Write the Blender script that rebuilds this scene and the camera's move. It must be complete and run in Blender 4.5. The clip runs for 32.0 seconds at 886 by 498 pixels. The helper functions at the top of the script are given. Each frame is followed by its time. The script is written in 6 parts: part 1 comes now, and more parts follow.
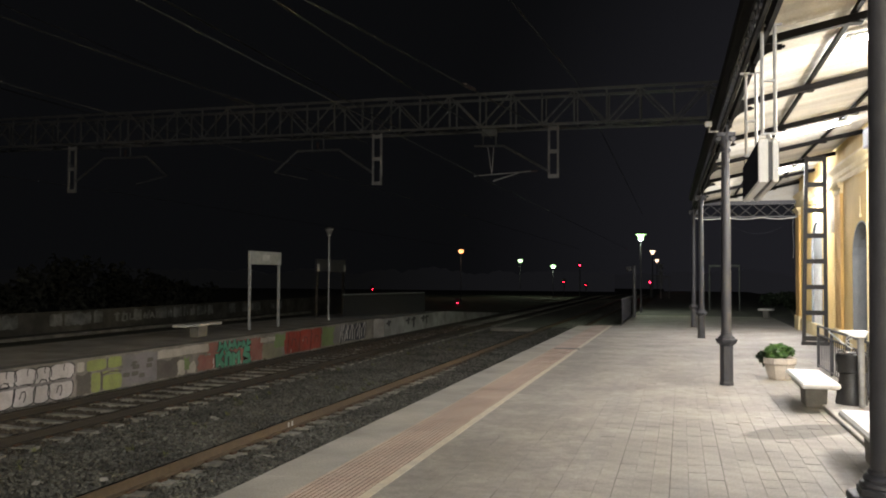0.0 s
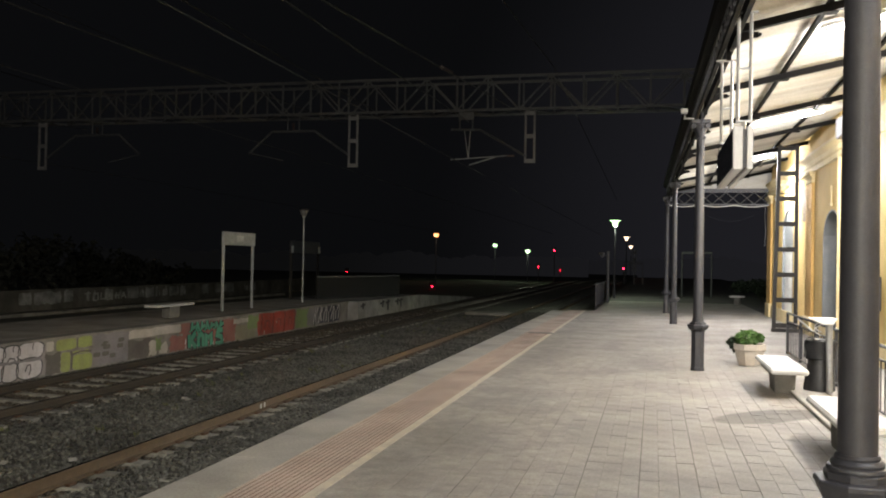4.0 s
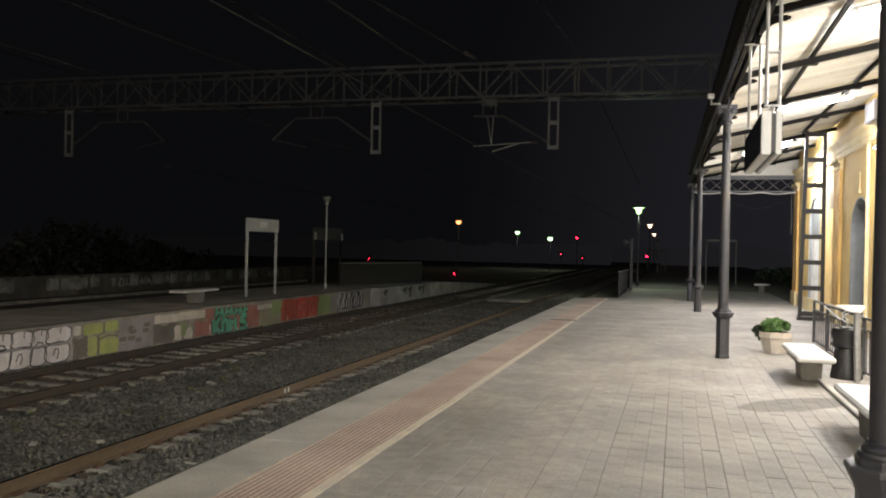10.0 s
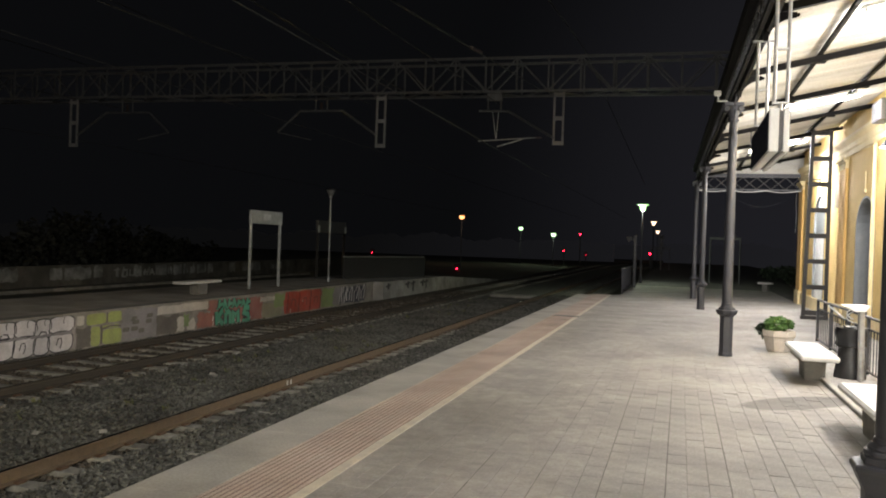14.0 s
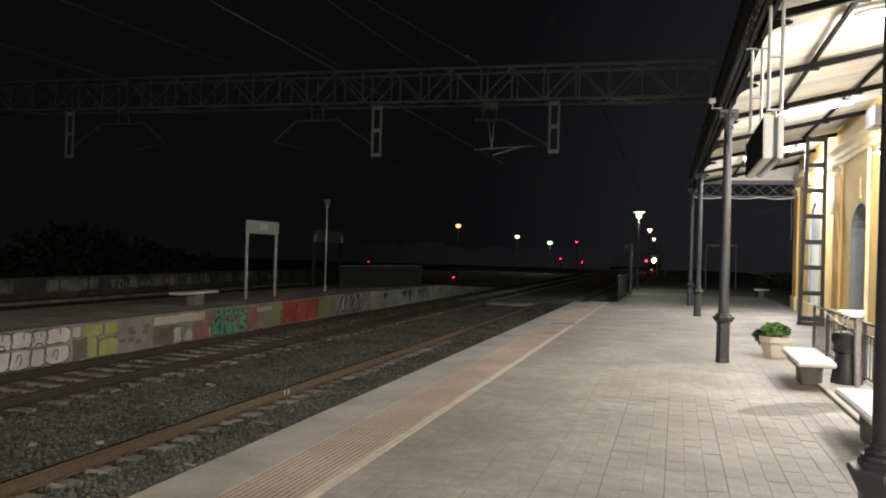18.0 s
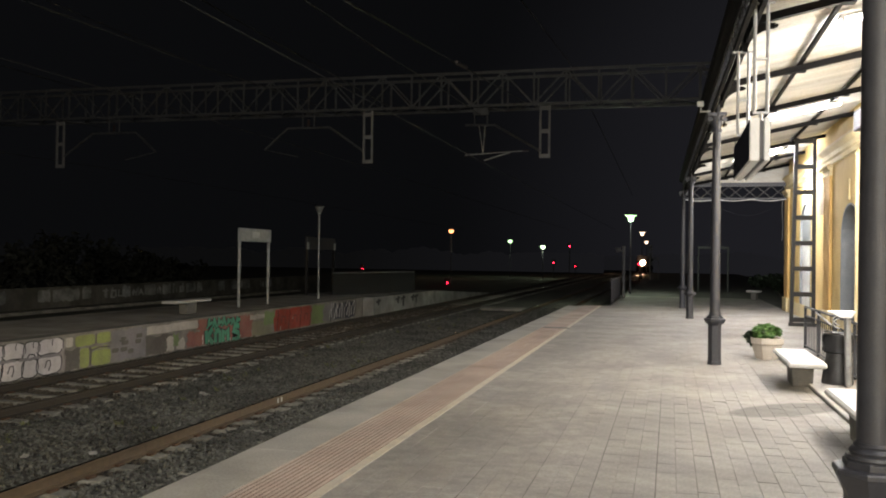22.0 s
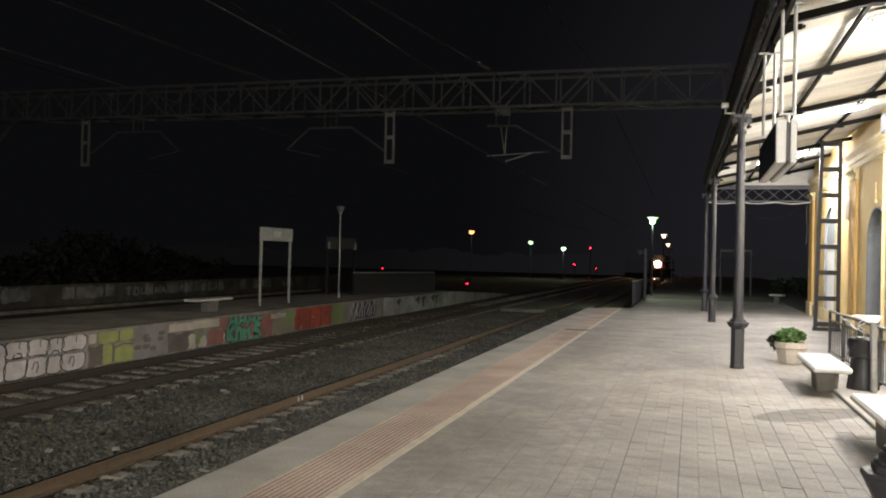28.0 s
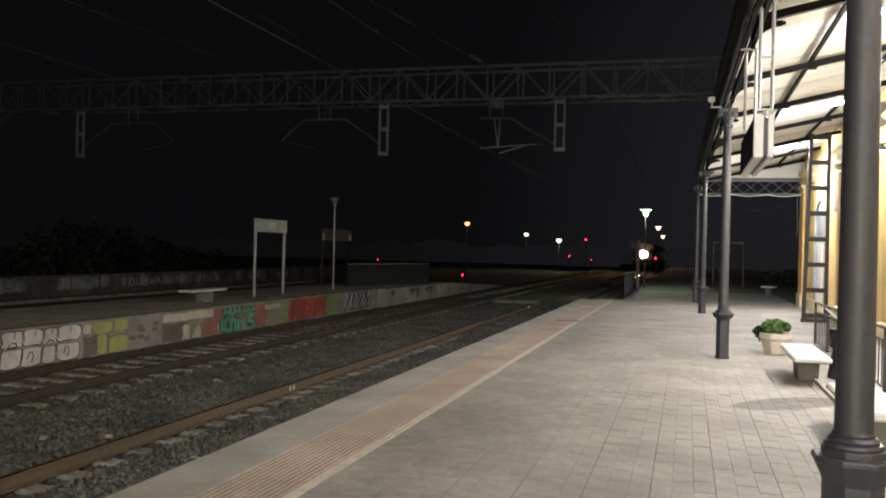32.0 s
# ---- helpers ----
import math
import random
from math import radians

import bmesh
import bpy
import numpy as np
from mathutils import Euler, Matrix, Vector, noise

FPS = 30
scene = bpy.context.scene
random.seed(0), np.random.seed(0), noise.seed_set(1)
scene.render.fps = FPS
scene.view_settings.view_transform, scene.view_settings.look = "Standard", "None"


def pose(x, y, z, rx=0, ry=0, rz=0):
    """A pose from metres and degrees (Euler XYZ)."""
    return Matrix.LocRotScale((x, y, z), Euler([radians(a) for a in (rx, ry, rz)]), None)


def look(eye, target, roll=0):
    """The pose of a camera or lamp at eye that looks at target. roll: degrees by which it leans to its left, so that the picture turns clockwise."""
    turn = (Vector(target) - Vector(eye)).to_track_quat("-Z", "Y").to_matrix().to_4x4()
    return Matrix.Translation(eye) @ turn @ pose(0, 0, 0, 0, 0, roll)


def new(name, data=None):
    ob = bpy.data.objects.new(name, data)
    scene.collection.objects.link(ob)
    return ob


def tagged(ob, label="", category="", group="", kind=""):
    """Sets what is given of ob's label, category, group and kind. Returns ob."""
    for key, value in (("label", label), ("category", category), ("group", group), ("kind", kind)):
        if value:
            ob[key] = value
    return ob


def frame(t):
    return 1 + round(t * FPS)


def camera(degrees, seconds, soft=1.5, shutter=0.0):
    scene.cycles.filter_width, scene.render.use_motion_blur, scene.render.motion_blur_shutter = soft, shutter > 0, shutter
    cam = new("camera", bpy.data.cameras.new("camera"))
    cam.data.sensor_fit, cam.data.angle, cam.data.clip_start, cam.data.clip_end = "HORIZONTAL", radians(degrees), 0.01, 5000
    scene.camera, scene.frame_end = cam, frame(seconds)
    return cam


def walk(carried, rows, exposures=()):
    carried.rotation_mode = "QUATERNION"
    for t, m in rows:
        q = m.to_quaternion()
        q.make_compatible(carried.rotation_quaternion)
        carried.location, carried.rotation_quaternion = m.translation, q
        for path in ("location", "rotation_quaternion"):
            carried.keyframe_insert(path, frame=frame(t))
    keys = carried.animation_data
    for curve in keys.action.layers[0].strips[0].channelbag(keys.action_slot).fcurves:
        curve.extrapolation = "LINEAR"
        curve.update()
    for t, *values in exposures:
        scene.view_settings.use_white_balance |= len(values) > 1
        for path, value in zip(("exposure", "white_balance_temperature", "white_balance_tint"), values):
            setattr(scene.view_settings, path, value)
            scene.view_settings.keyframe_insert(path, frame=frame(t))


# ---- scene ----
cam = camera(54.6, 32.0, soft=1.9)
PATH = [
    (0, (3.817, -0.406, 1.880), (3.248, 1.646, 1.947), 0.3),
    (0.5, (3.815, -0.414, 1.877), (3.281, 1.646, 1.952), 1.4),
    (1, (3.818, -0.400, 1.881), (3.297, 1.665, 1.946), 1.4),
    (1.5, (3.823, -0.386, 1.874), (3.320, 1.683, 1.929), 1.4),
    (2, (3.823, -0.400, 1.878), (3.329, 1.671, 1.928), 1.4),
    (2.5, (3.822, -0.396, 1.872), (3.325, 1.674, 1.921), 1.2),
    (3, (3.819, -0.380, 1.865), (3.319, 1.690, 1.907), 1.1),
    (3.5, (3.815, -0.386, 1.869), (3.311, 1.684, 1.903), 1.0),
    (5.5, (3.807, -0.381, 1.857), (3.283, 1.683, 1.875), 1.3),
    (6, (3.806, -0.394, 1.858), (3.274, 1.669, 1.877), 1.0),
    (6.5, (3.810, -0.384, 1.857), (3.270, 1.676, 1.878), 0.9),
    (7, (3.811, -0.390, 1.853), (3.268, 1.670, 1.870), 0.7),
    (7.5, (3.811, -0.384, 1.851), (3.262, 1.673, 1.862), 0.8),
    (8, (3.806, -0.387, 1.850), (3.251, 1.670, 1.850), 0.9),
    (8.5, (3.806, -0.372, 1.849), (3.247, 1.684, 1.850), 0.9),
    (9, (3.796, -0.395, 1.852), (3.235, 1.660, 1.854), 1.1),
    (9.5, (3.792, -0.380, 1.844), (3.232, 1.675, 1.842), 1.2),
    (10, (3.786, -0.377, 1.846), (3.225, 1.677, 1.841), 1.2),
    (10.5, (3.792, -0.360, 1.840), (3.231, 1.694, 1.838), 1.2),
    (11, (3.789, -0.380, 1.839), (3.229, 1.675, 1.836), 1.4),
    (11.5, (3.782, -0.377, 1.841), (3.213, 1.675, 1.829), 1.4),
    (12, (3.775, -0.365, 1.835), (3.204, 1.686, 1.818), 1.4),
    (12.5, (3.772, -0.382, 1.836), (3.200, 1.669, 1.820), 1.5),
    (13, (3.768, -0.375, 1.836), (3.197, 1.677, 1.822), 1.5),
    (13.5, (3.767, -0.368, 1.835), (3.198, 1.685, 1.819), 1.7),
    (14, (3.765, -0.365, 1.835), (3.197, 1.688, 1.817), 1.9),
    (14.5, (3.759, -0.390, 1.836), (3.192, 1.662, 1.815), 2.0),
    (16.5, (3.769, -0.378, 1.835), (3.214, 1.678, 1.821), 1.4),
    (17, (3.772, -0.370, 1.833), (3.212, 1.686, 1.829), 1.4),
    (17.5, (3.770, -0.390, 1.835), (3.209, 1.665, 1.838), 1.5),
    (18, (3.767, -0.382, 1.832), (3.207, 1.672, 1.836), 1.5),
    (18.5, (3.765, -0.388, 1.835), (3.207, 1.668, 1.842), 1.4),
    (19, (3.770, -0.382, 1.833), (3.213, 1.674, 1.840), 1.3),
    (19.5, (3.772, -0.387, 1.835), (3.216, 1.670, 1.844), 1.2),
    (20, (3.774, -0.387, 1.833), (3.219, 1.670, 1.842), 1.1),
    (20.5, (3.783, -0.389, 1.835), (3.226, 1.668, 1.850), 0.9),
    (21, (3.789, -0.399, 1.838), (3.233, 1.656, 1.862), 0.7),
    (21.5, (3.807, -0.400, 1.840), (3.256, 1.657, 1.864), 0.7),
    (22, (3.807, -0.403, 1.836), (3.262, 1.657, 1.854), 0.8),
    (22.5, (3.800, -0.396, 1.834), (3.244, 1.660, 1.848), 0.8),
    (23, (3.794, -0.392, 1.829), (3.223, 1.660, 1.840), 1.1),
    (23.5, (3.788, -0.394, 1.831), (3.216, 1.658, 1.842), 1.1),
    (24, (3.787, -0.395, 1.833), (3.215, 1.657, 1.846), 1.0),
    (24.5, (3.786, -0.389, 1.830), (3.207, 1.660, 1.842), 1.0),
    (25, (3.787, -0.398, 1.831), (3.200, 1.650, 1.844), 1.0),
    (25.5, (3.790, -0.395, 1.833), (3.200, 1.651, 1.852), 0.9),
    (27.5, (3.783, -0.400, 1.830), (3.188, 1.644, 1.851), 1.2),
    (28, (3.784, -0.396, 1.829), (3.191, 1.650, 1.848), 1.3),
    (28.5, (3.782, -0.407, 1.831), (3.190, 1.639, 1.849), 1.2),
    (29, (3.784, -0.400, 1.830), (3.193, 1.645, 1.849), 1.2),
    (29.5, (3.783, -0.403, 1.829), (3.195, 1.644, 1.848), 1.3),
    (30, (3.787, -0.389, 1.830), (3.198, 1.658, 1.850), 1.2),
    (30.5, (3.787, -0.406, 1.833), (3.191, 1.639, 1.856), 1.2),
    (31, (3.807, -0.397, 1.823), (3.200, 1.644, 1.849), 1.4),
    (31.5, (3.874, -0.492, 1.829), (3.292, 1.557, 1.851), 1.6),
    (32, (3.952, -0.557, 1.834), (3.368, 1.491, 1.832), 1.4),
]
walk(cam, [(t, look(eye, target, roll)) for t, eye, target, roll in PATH])

# ---- world, lamps, exposure ----
scene.view_settings.exposure = 0.15
world = bpy.data.worlds.new("night_sky")
scene.world = world
world.use_nodes = True
# night sky: near black overhead, lens glare painted low over the line's far end
wt = world.node_tree
sky_dir = wt.nodes.new("ShaderNodeTexCoord")
dome = wt.nodes.new("ShaderNodeVectorMath")
dome.operation = "DOT_PRODUCT"
dome.inputs[1].default_value = (0.36, 0.933, 0.0)
wt.links.new(sky_dir.outputs["Generated"], dome.inputs[0])
sky_ramp = wt.nodes.new("ShaderNodeValToRGB")
sky_ramp.color_ramp.interpolation = "EASE"
sky_ramp.color_ramp.elements[0].position, sky_ramp.color_ramp.elements[1].position = 0.80, 0.99
sky_ramp.color_ramp.elements[0].color, sky_ramp.color_ramp.elements[1].color = (0.0028, 0.0029, 0.0033, 1), (0.0116, 0.0114, 0.0140, 1)
wt.links.new(dome.outputs["Value"], sky_ramp.inputs["Fac"])
wt.links.new(sky_ramp.outputs["Color"], wt.nodes["Background"].inputs[0])
wt.nodes["Background"].inputs[1].default_value = 1.0

TUBES = [(6.6, -12.2), (6.6, -4.3), (6.6, 3.6), (6.6, 11.5), (6.6, 19.4), (6.6, 27.3)]
ROOF0, SLOPE = 4.605, 0.21
WALL = 8.0


def roof_z(x):
    return ROOF0 + SLOPE * (x - 4.58)


def lamp(name, kind, place, power, colour, size=0.1, size_y=0.1, target=None):
    data = bpy.data.lights.new(name, kind)
    data.energy, data.color = power, colour
    if kind == "AREA":
        data.shape, data.size, data.size_y = "RECTANGLE", size, size_y
    else:
        data.shadow_soft_size = size
    ob = new(name, data)
    ob.matrix_world = look(place, target, 0) if target else Matrix.Translation(place)
    return ob


# each fitting's light all round, plus a downward lamp added to brighten the floor
for (lx, ly), watts, down in zip(TUBES, (135, 240, 170, 100, 115, 185), (20, 20, 20, 20, 90, 260)):
    for o in (-0.38, 0.32):
        lamp("tube_light", "POINT", (lx + o, ly, roof_z(lx + o) - 0.03), watts, (0.97, 0.96, 1.0), 0.02)
    lamp("tube_light", "AREA", (lx, ly, roof_z(lx) - 0.18), down, (0.97, 0.96, 1.0), 1.2, 0.12, (lx, ly, 0))
# -0.6 is an added, unseen lamp; 11.4 and 13.9 are placed from shadows
WALL_LAMPS = [(-0.6, 4.0, 200), (11.4, 4.3, 760), (13.9, 3.6, 520), (18.6, 4.0, 260), (29.3, 4.05, 200)]
for ly, lz, power in WALL_LAMPS:
    lamp("wall_lamp_light", "POINT", (WALL - 0.32, ly, lz - 0.06), power, (1.0, 0.965, 0.92), 0.04)
lamp("platform_lamp_light", "POINT", (1.78, 46.0, 3.72), 420, (0.85, 1.0, 0.72), 0.12)
# two unseen fill lamps, added at the near end of the two platforms
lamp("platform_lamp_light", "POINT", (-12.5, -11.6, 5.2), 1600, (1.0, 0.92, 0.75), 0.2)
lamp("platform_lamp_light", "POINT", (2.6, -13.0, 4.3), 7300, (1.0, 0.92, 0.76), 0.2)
for place, power in (((1.33, 80, 4.1), 600), ((1.05, 106, 3.8), 500)):
    lamp("platform_lamp_light", "POINT", place, power, (1.0, 0.90, 0.78), 0.15)


for place, power, tint in (((-24.3, 108.4, 4.6), 70, (1.0, 0.7, 0.45)), ((-20.0, 128.4, 3.8), 130, (0.85, 1.0, 0.7)), ((-13.5, 119.2, 2.9), 130, (0.85, 1.0, 0.7))):
    lamp("far_lamp_light", "POINT", place, power, tint, 0.3)


# ---- materials ----
def material(name, colour, rough=0.7, metal=0.0, colour2=None, scale=8.0, fine=120.0, bump=0.15, vary=0.0, emit=None, spec=None, stain=0.0, detail=5.0, spots=None):
    m = bpy.data.materials.new(name)
    m.use_nodes = True
    nt = m.node_tree
    b = nt.nodes["Principled BSDF"]
    b.inputs["Roughness"].default_value, b.inputs["Metallic"].default_value = rough, metal
    if spec is not None:
        b.inputs["Specular IOR Level"].default_value = spec
    if emit:
        b.inputs["Emission Color"].default_value = (*emit[0], 1)
        b.inputs["Emission Strength"].default_value = emit[1]
        b.inputs["Base Color"].default_value = (*colour, 1)
        return m
    c2 = colour2 or tuple(c * 0.62 for c in colour)
    co = nt.nodes.new("ShaderNodeTexCoord")
    n1, n2 = nt.nodes.new("ShaderNodeTexNoise"), nt.nodes.new("ShaderNodeTexNoise")
    for n, sc in ((n1, scale), (n2, fine)):
        n.inputs["Scale"].default_value, n.inputs["Detail"].default_value, n.inputs["Roughness"].default_value = sc, detail, 0.62
        nt.links.new(co.outputs["Object"], n.inputs["Vector"])
    ramp = nt.nodes.new("ShaderNodeValToRGB")
    ramp.color_ramp.elements[0].position, ramp.color_ramp.elements[1].position = 0.32, 0.68
    ramp.color_ramp.elements[0].color, ramp.color_ramp.elements[1].color = (*c2, 1), (*colour, 1)
    nt.links.new(n1.outputs["Fac"], ramp.inputs["Fac"])
    mix = nt.nodes.new("ShaderNodeMix")
    mix.data_type, mix.blend_type = "RGBA", "OVERLAY"
    mix.inputs["Factor"].default_value = 0.45
    nt.links.new(ramp.outputs["Color"], mix.inputs["A"])
    nt.links.new(n2.outputs["Fac"], mix.inputs["B"])
    out = mix.outputs["Result"]
    if vary:
        inf = nt.nodes.new("ShaderNodeObjectInfo")
        geo = nt.nodes.new("ShaderNodeNewGeometry")
        add = nt.nodes.new("ShaderNodeMath")
        add.operation = "ADD"
        nt.links.new(inf.outputs["Random"], add.inputs[0])
        nt.links.new(geo.outputs["Random Per Island"], add.inputs[1])
        fr = nt.nodes.new("ShaderNodeMath")
        fr.operation = "FRACT"
        nt.links.new(add.outputs[0], fr.inputs[0])
        mr = nt.nodes.new("ShaderNodeMapRange")
        mr.inputs["To Min"].default_value, mr.inputs["To Max"].default_value = 1 - vary, 1 + vary
        nt.links.new(fr.outputs[0], mr.inputs["Value"])
        hsv = nt.nodes.new("ShaderNodeHueSaturation")
        nt.links.new(mr.outputs["Result"], hsv.inputs["Value"])
        nt.links.new(out, hsv.inputs["Color"])
        out = hsv.outputs["Color"]
    if stain:
        n3 = nt.nodes.new("ShaderNodeTexNoise")
        n3.inputs["Scale"].default_value, n3.inputs["Detail"].default_value = 0.9, 6
        geo2 = nt.nodes.new("ShaderNodeNewGeometry")
        nt.links.new(geo2.outputs["Position"], n3.inputs["Vector"])
        r3 = nt.nodes.new("ShaderNodeValToRGB")
        r3.color_ramp.elements[0].position, r3.color_ramp.elements[1].position = 0.36, 0.62
        r3.color_ramp.elements[0].color = (1 - stain, 1 - stain, 1 - stain, 1)
        nt.links.new(n3.outputs["Fac"], r3.inputs["Fac"])
        m3 = nt.nodes.new("ShaderNodeMix")
        m3.data_type, m3.blend_type = "RGBA", "MULTIPLY"
        m3.inputs["Factor"].default_value = 1.0
        nt.links.new(out, m3.inputs["A"])
        nt.links.new(r3.outputs["Color"], m3.inputs["B"])
        out = m3.outputs["Result"]
    nt.links.new(out, b.inputs["Base Color"])
    rr = nt.nodes.new("ShaderNodeMapRange")
    rr.inputs["To Min"].default_value, rr.inputs["To Max"].default_value = max(0.05, rough - 0.12), min(1, rough + 0.12)
    nt.links.new(n1.outputs["Fac"], rr.inputs["Value"])
    nt.links.new(rr.outputs["Result"], b.inputs["Roughness"])
    if bump:
        bp = nt.nodes.new("ShaderNodeBump")
        bp.inputs["Strength"].default_value, bp.inputs["Distance"].default_value = bump, 0.01
        nt.links.new(n2.outputs["Fac"], bp.inputs["Height"])
        nt.links.new(bp.outputs["Normal"], b.inputs["Normal"])
    return m




def dark_oval(m, cx, cy, turn, long, wide):
    """Darkens the paving inside an uneven oval."""
    nt = m.node_tree
    b = nt.nodes["Principled BSDF"]
    src = b.inputs["Base Color"].links[0].from_socket
    geo = nt.nodes.new("ShaderNodeNewGeometry")
    nz = nt.nodes.new("ShaderNodeTexNoise")
    nz.inputs["Scale"].default_value, nz.inputs["Detail"].default_value = 2.5, 4
    nt.links.new(geo.outputs["Position"], nz.inputs["Vector"])
    mp = nt.nodes.new("ShaderNodeMapping")
    mp.vector_type = "TEXTURE"
    mp.inputs["Location"].default_value, mp.inputs["Rotation"].default_value, mp.inputs["Scale"].default_value = (cx, cy, 0), (0, 0, turn), (long, wide, 50)
    nt.links.new(geo.outputs["Position"], mp.inputs["Vector"])
    ln = nt.nodes.new("ShaderNodeVectorMath")
    ln.operation = "LENGTH"
    nt.links.new(mp.outputs["Vector"], ln.inputs[0])
    ad = nt.nodes.new("ShaderNodeMath")
    ad.operation = "MULTIPLY_ADD"
    nt.links.new(nz.outputs["Fac"], ad.inputs[0])
    ad.inputs[1].default_value = 0.35
    nt.links.new(ln.outputs["Value"], ad.inputs[2])
    mr = nt.nodes.new("ShaderNodeMapRange")
    mr.inputs["From Min"].default_value, mr.inputs["From Max"].default_value = 1.08, 1.2
    mr.inputs["To Min"].default_value, mr.inputs["To Max"].default_value = 0.5, 1.0
    nt.links.new(ad.outputs[0], mr.inputs["Value"])
    mx = nt.nodes.new("ShaderNodeMix")
    mx.data_type, mx.blend_type = "RGBA", "MULTIPLY"
    mx.inputs["Factor"].default_value = 1.0
    nt.links.new(src, mx.inputs["A"])
    nt.links.new(mr.outputs["Result"], mx.inputs["B"])
    nt.links.new(mx.outputs["Result"], b.inputs["Base Color"])


M_PAVER = material("grey_concrete_paver", (0.40, 0.377, 0.343), 0.75, 0, (0.28, 0.264, 0.24), 6.5, 40, 0.8, 0.045, stain=0.26)
M_JOINT = material("dirty_sand_joint", (0.17, 0.16, 0.143), 0.95, 0, (0.07, 0.066, 0.058), 2.2)
dark_oval(M_PAVER, 5.22, 10.95, 0.75, 0.95, 0.36)
M_COPING = material("cast_concrete_coping", (0.47, 0.45, 0.405), 0.8, 0, (0.36, 0.345, 0.305), 1.4, 40, 0.2, 0.02, stain=0.28)
M_RED = material("red_tactile_tile", (0.50, 0.355, 0.30), 0.8, 0, (0.44, 0.385, 0.325), 0.9, 60, 0.2, 0.05, stain=0.3)
M_GROOVE = material("grimy_red_groove", (0.19, 0.105, 0.088), 0.9, 0, (0.13, 0.085, 0.068), 1.3, 60, 0.2)
M_YELLOW = material("worn_cream_line", (0.62, 0.56, 0.44), 0.75, 0, (0.46, 0.42, 0.35), 5, 70, 0.15)
M_CONC = material("weathered_concrete", (0.33, 0.31, 0.27), 0.85, 0, (0.19, 0.175, 0.15), 2.2, 60, 0.3, stain=0.35)
M_OPPTOP = material("worn_brownish_concrete", (0.46, 0.42, 0.36), 0.9, 0, (0.34, 0.31, 0.26), 1.5, 50, 0.2, stain=0.3)
M_DULL = material("dull_grey_steel", (0.10, 0.10, 0.105), 0.6)
M_DARKCONC = material("worn_asphalt", (0.15, 0.14, 0.135), 0.9, 0, (0.09, 0.085, 0.085), 0.7, 50, 0.3, stain=0.3)
M_PARAPET = material("dark_painted_panel", (0.024, 0.0235, 0.0235), 0.8, scale=4)
M_BALLAST = material("grey_ballast_stone", (0.122, 0.12, 0.104), 0.85, 0, (0.056, 0.056, 0.046), 12, 50, 0.3, 0.65, stain=0.5)
M_RUSTSTONE = material("rust_stained_ballast", (0.085, 0.07, 0.052), 0.9, 0, (0.05, 0.04, 0.028), 12, 50, 0.3, 0.5, stain=0.4)
M_PALECONC = material("pale_limewashed_concrete", (0.44, 0.425, 0.40), 0.85, 0, (0.27, 0.26, 0.24), 1.2, 30, 0.3, stain=0.4)
M_WEED = material("dry_weed", (0.12, 0.12, 0.05), 0.8, 0, (0.07, 0.085, 0.03), 20, 60, 0.1, 0.3)
M_PAPER = material("dirty_paper", (0.34, 0.33, 0.30), 0.8, 0, (0.19, 0.18, 0.165), 20, 80, 0.1)
M_SOIL = material("dark_ballast_bed", (0.12, 0.113, 0.10), 0.95, 0, (0.07, 0.065, 0.056), 9, 40, 0.8)
M_GROUND = material("dark_ground", (0.11, 0.105, 0.08), 0.95, 0, (0.06, 0.064, 0.042), 0.8, 12, 0.6)
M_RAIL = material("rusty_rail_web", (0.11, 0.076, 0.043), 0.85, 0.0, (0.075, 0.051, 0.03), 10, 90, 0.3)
# the same rail web in a darker tone, for the far track
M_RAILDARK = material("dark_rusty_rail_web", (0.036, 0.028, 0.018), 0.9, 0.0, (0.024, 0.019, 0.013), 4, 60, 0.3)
M_OLDWALL = material("grimy_old_wall", (0.15, 0.14, 0.12), 0.9, 0, (0.07, 0.066, 0.055), 0.9, 20, 0.4, stain=0.5)
M_RAILTOP = material("polished_rail_head", (0.62, 0.59, 0.55), 0.12, 1.0, (0.40, 0.37, 0.33), 1.2, 60, 0.0)
M_SLEEPER = material("pale_concrete_sleeper", (0.36, 0.345, 0.30), 0.85, 0, (0.17, 0.162, 0.138), 6, 40, 0.3, 0.25, stain=0.35)
M_CLIP = material("rusty_clip", (0.10, 0.055, 0.03), 0.8, 0.3)
M_IRON = material("dark_grey_painted_iron", (0.038, 0.038, 0.044), 0.5, 0.0, (0.028, 0.028, 0.033), 12, 140, 0.15)
M_POST = material("brown_black_steel_paint", (0.022, 0.019, 0.017), 0.6, 0.0, (0.014, 0.012, 0.011), 8, 80, 0.15)
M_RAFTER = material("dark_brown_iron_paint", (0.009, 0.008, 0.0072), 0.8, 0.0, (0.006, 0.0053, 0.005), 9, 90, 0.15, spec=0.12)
M_GALV = material("galvanised_steel", (0.42, 0.42, 0.41), 0.45, 0.6, (0.30, 0.30, 0.30), 10, 120, 0.1)
M_GREYP = material("dull_grey_paint", (0.19, 0.185, 0.19), 0.6, 0, (0.13, 0.127, 0.13), 5, 90, 0.15)
M_GANTRY = material("weathered_gantry_steel", (0.094, 0.097, 0.102), 0.6, 0.3, (0.05, 0.051, 0.055), 6, 70, 0.2)
M_ROOF = material("cream_corrugated_sheet", (0.66, 0.64, 0.585), 0.45, 0.0, (0.50, 0.47, 0.395), 1.3, 40, 0.08, stain=0.28)
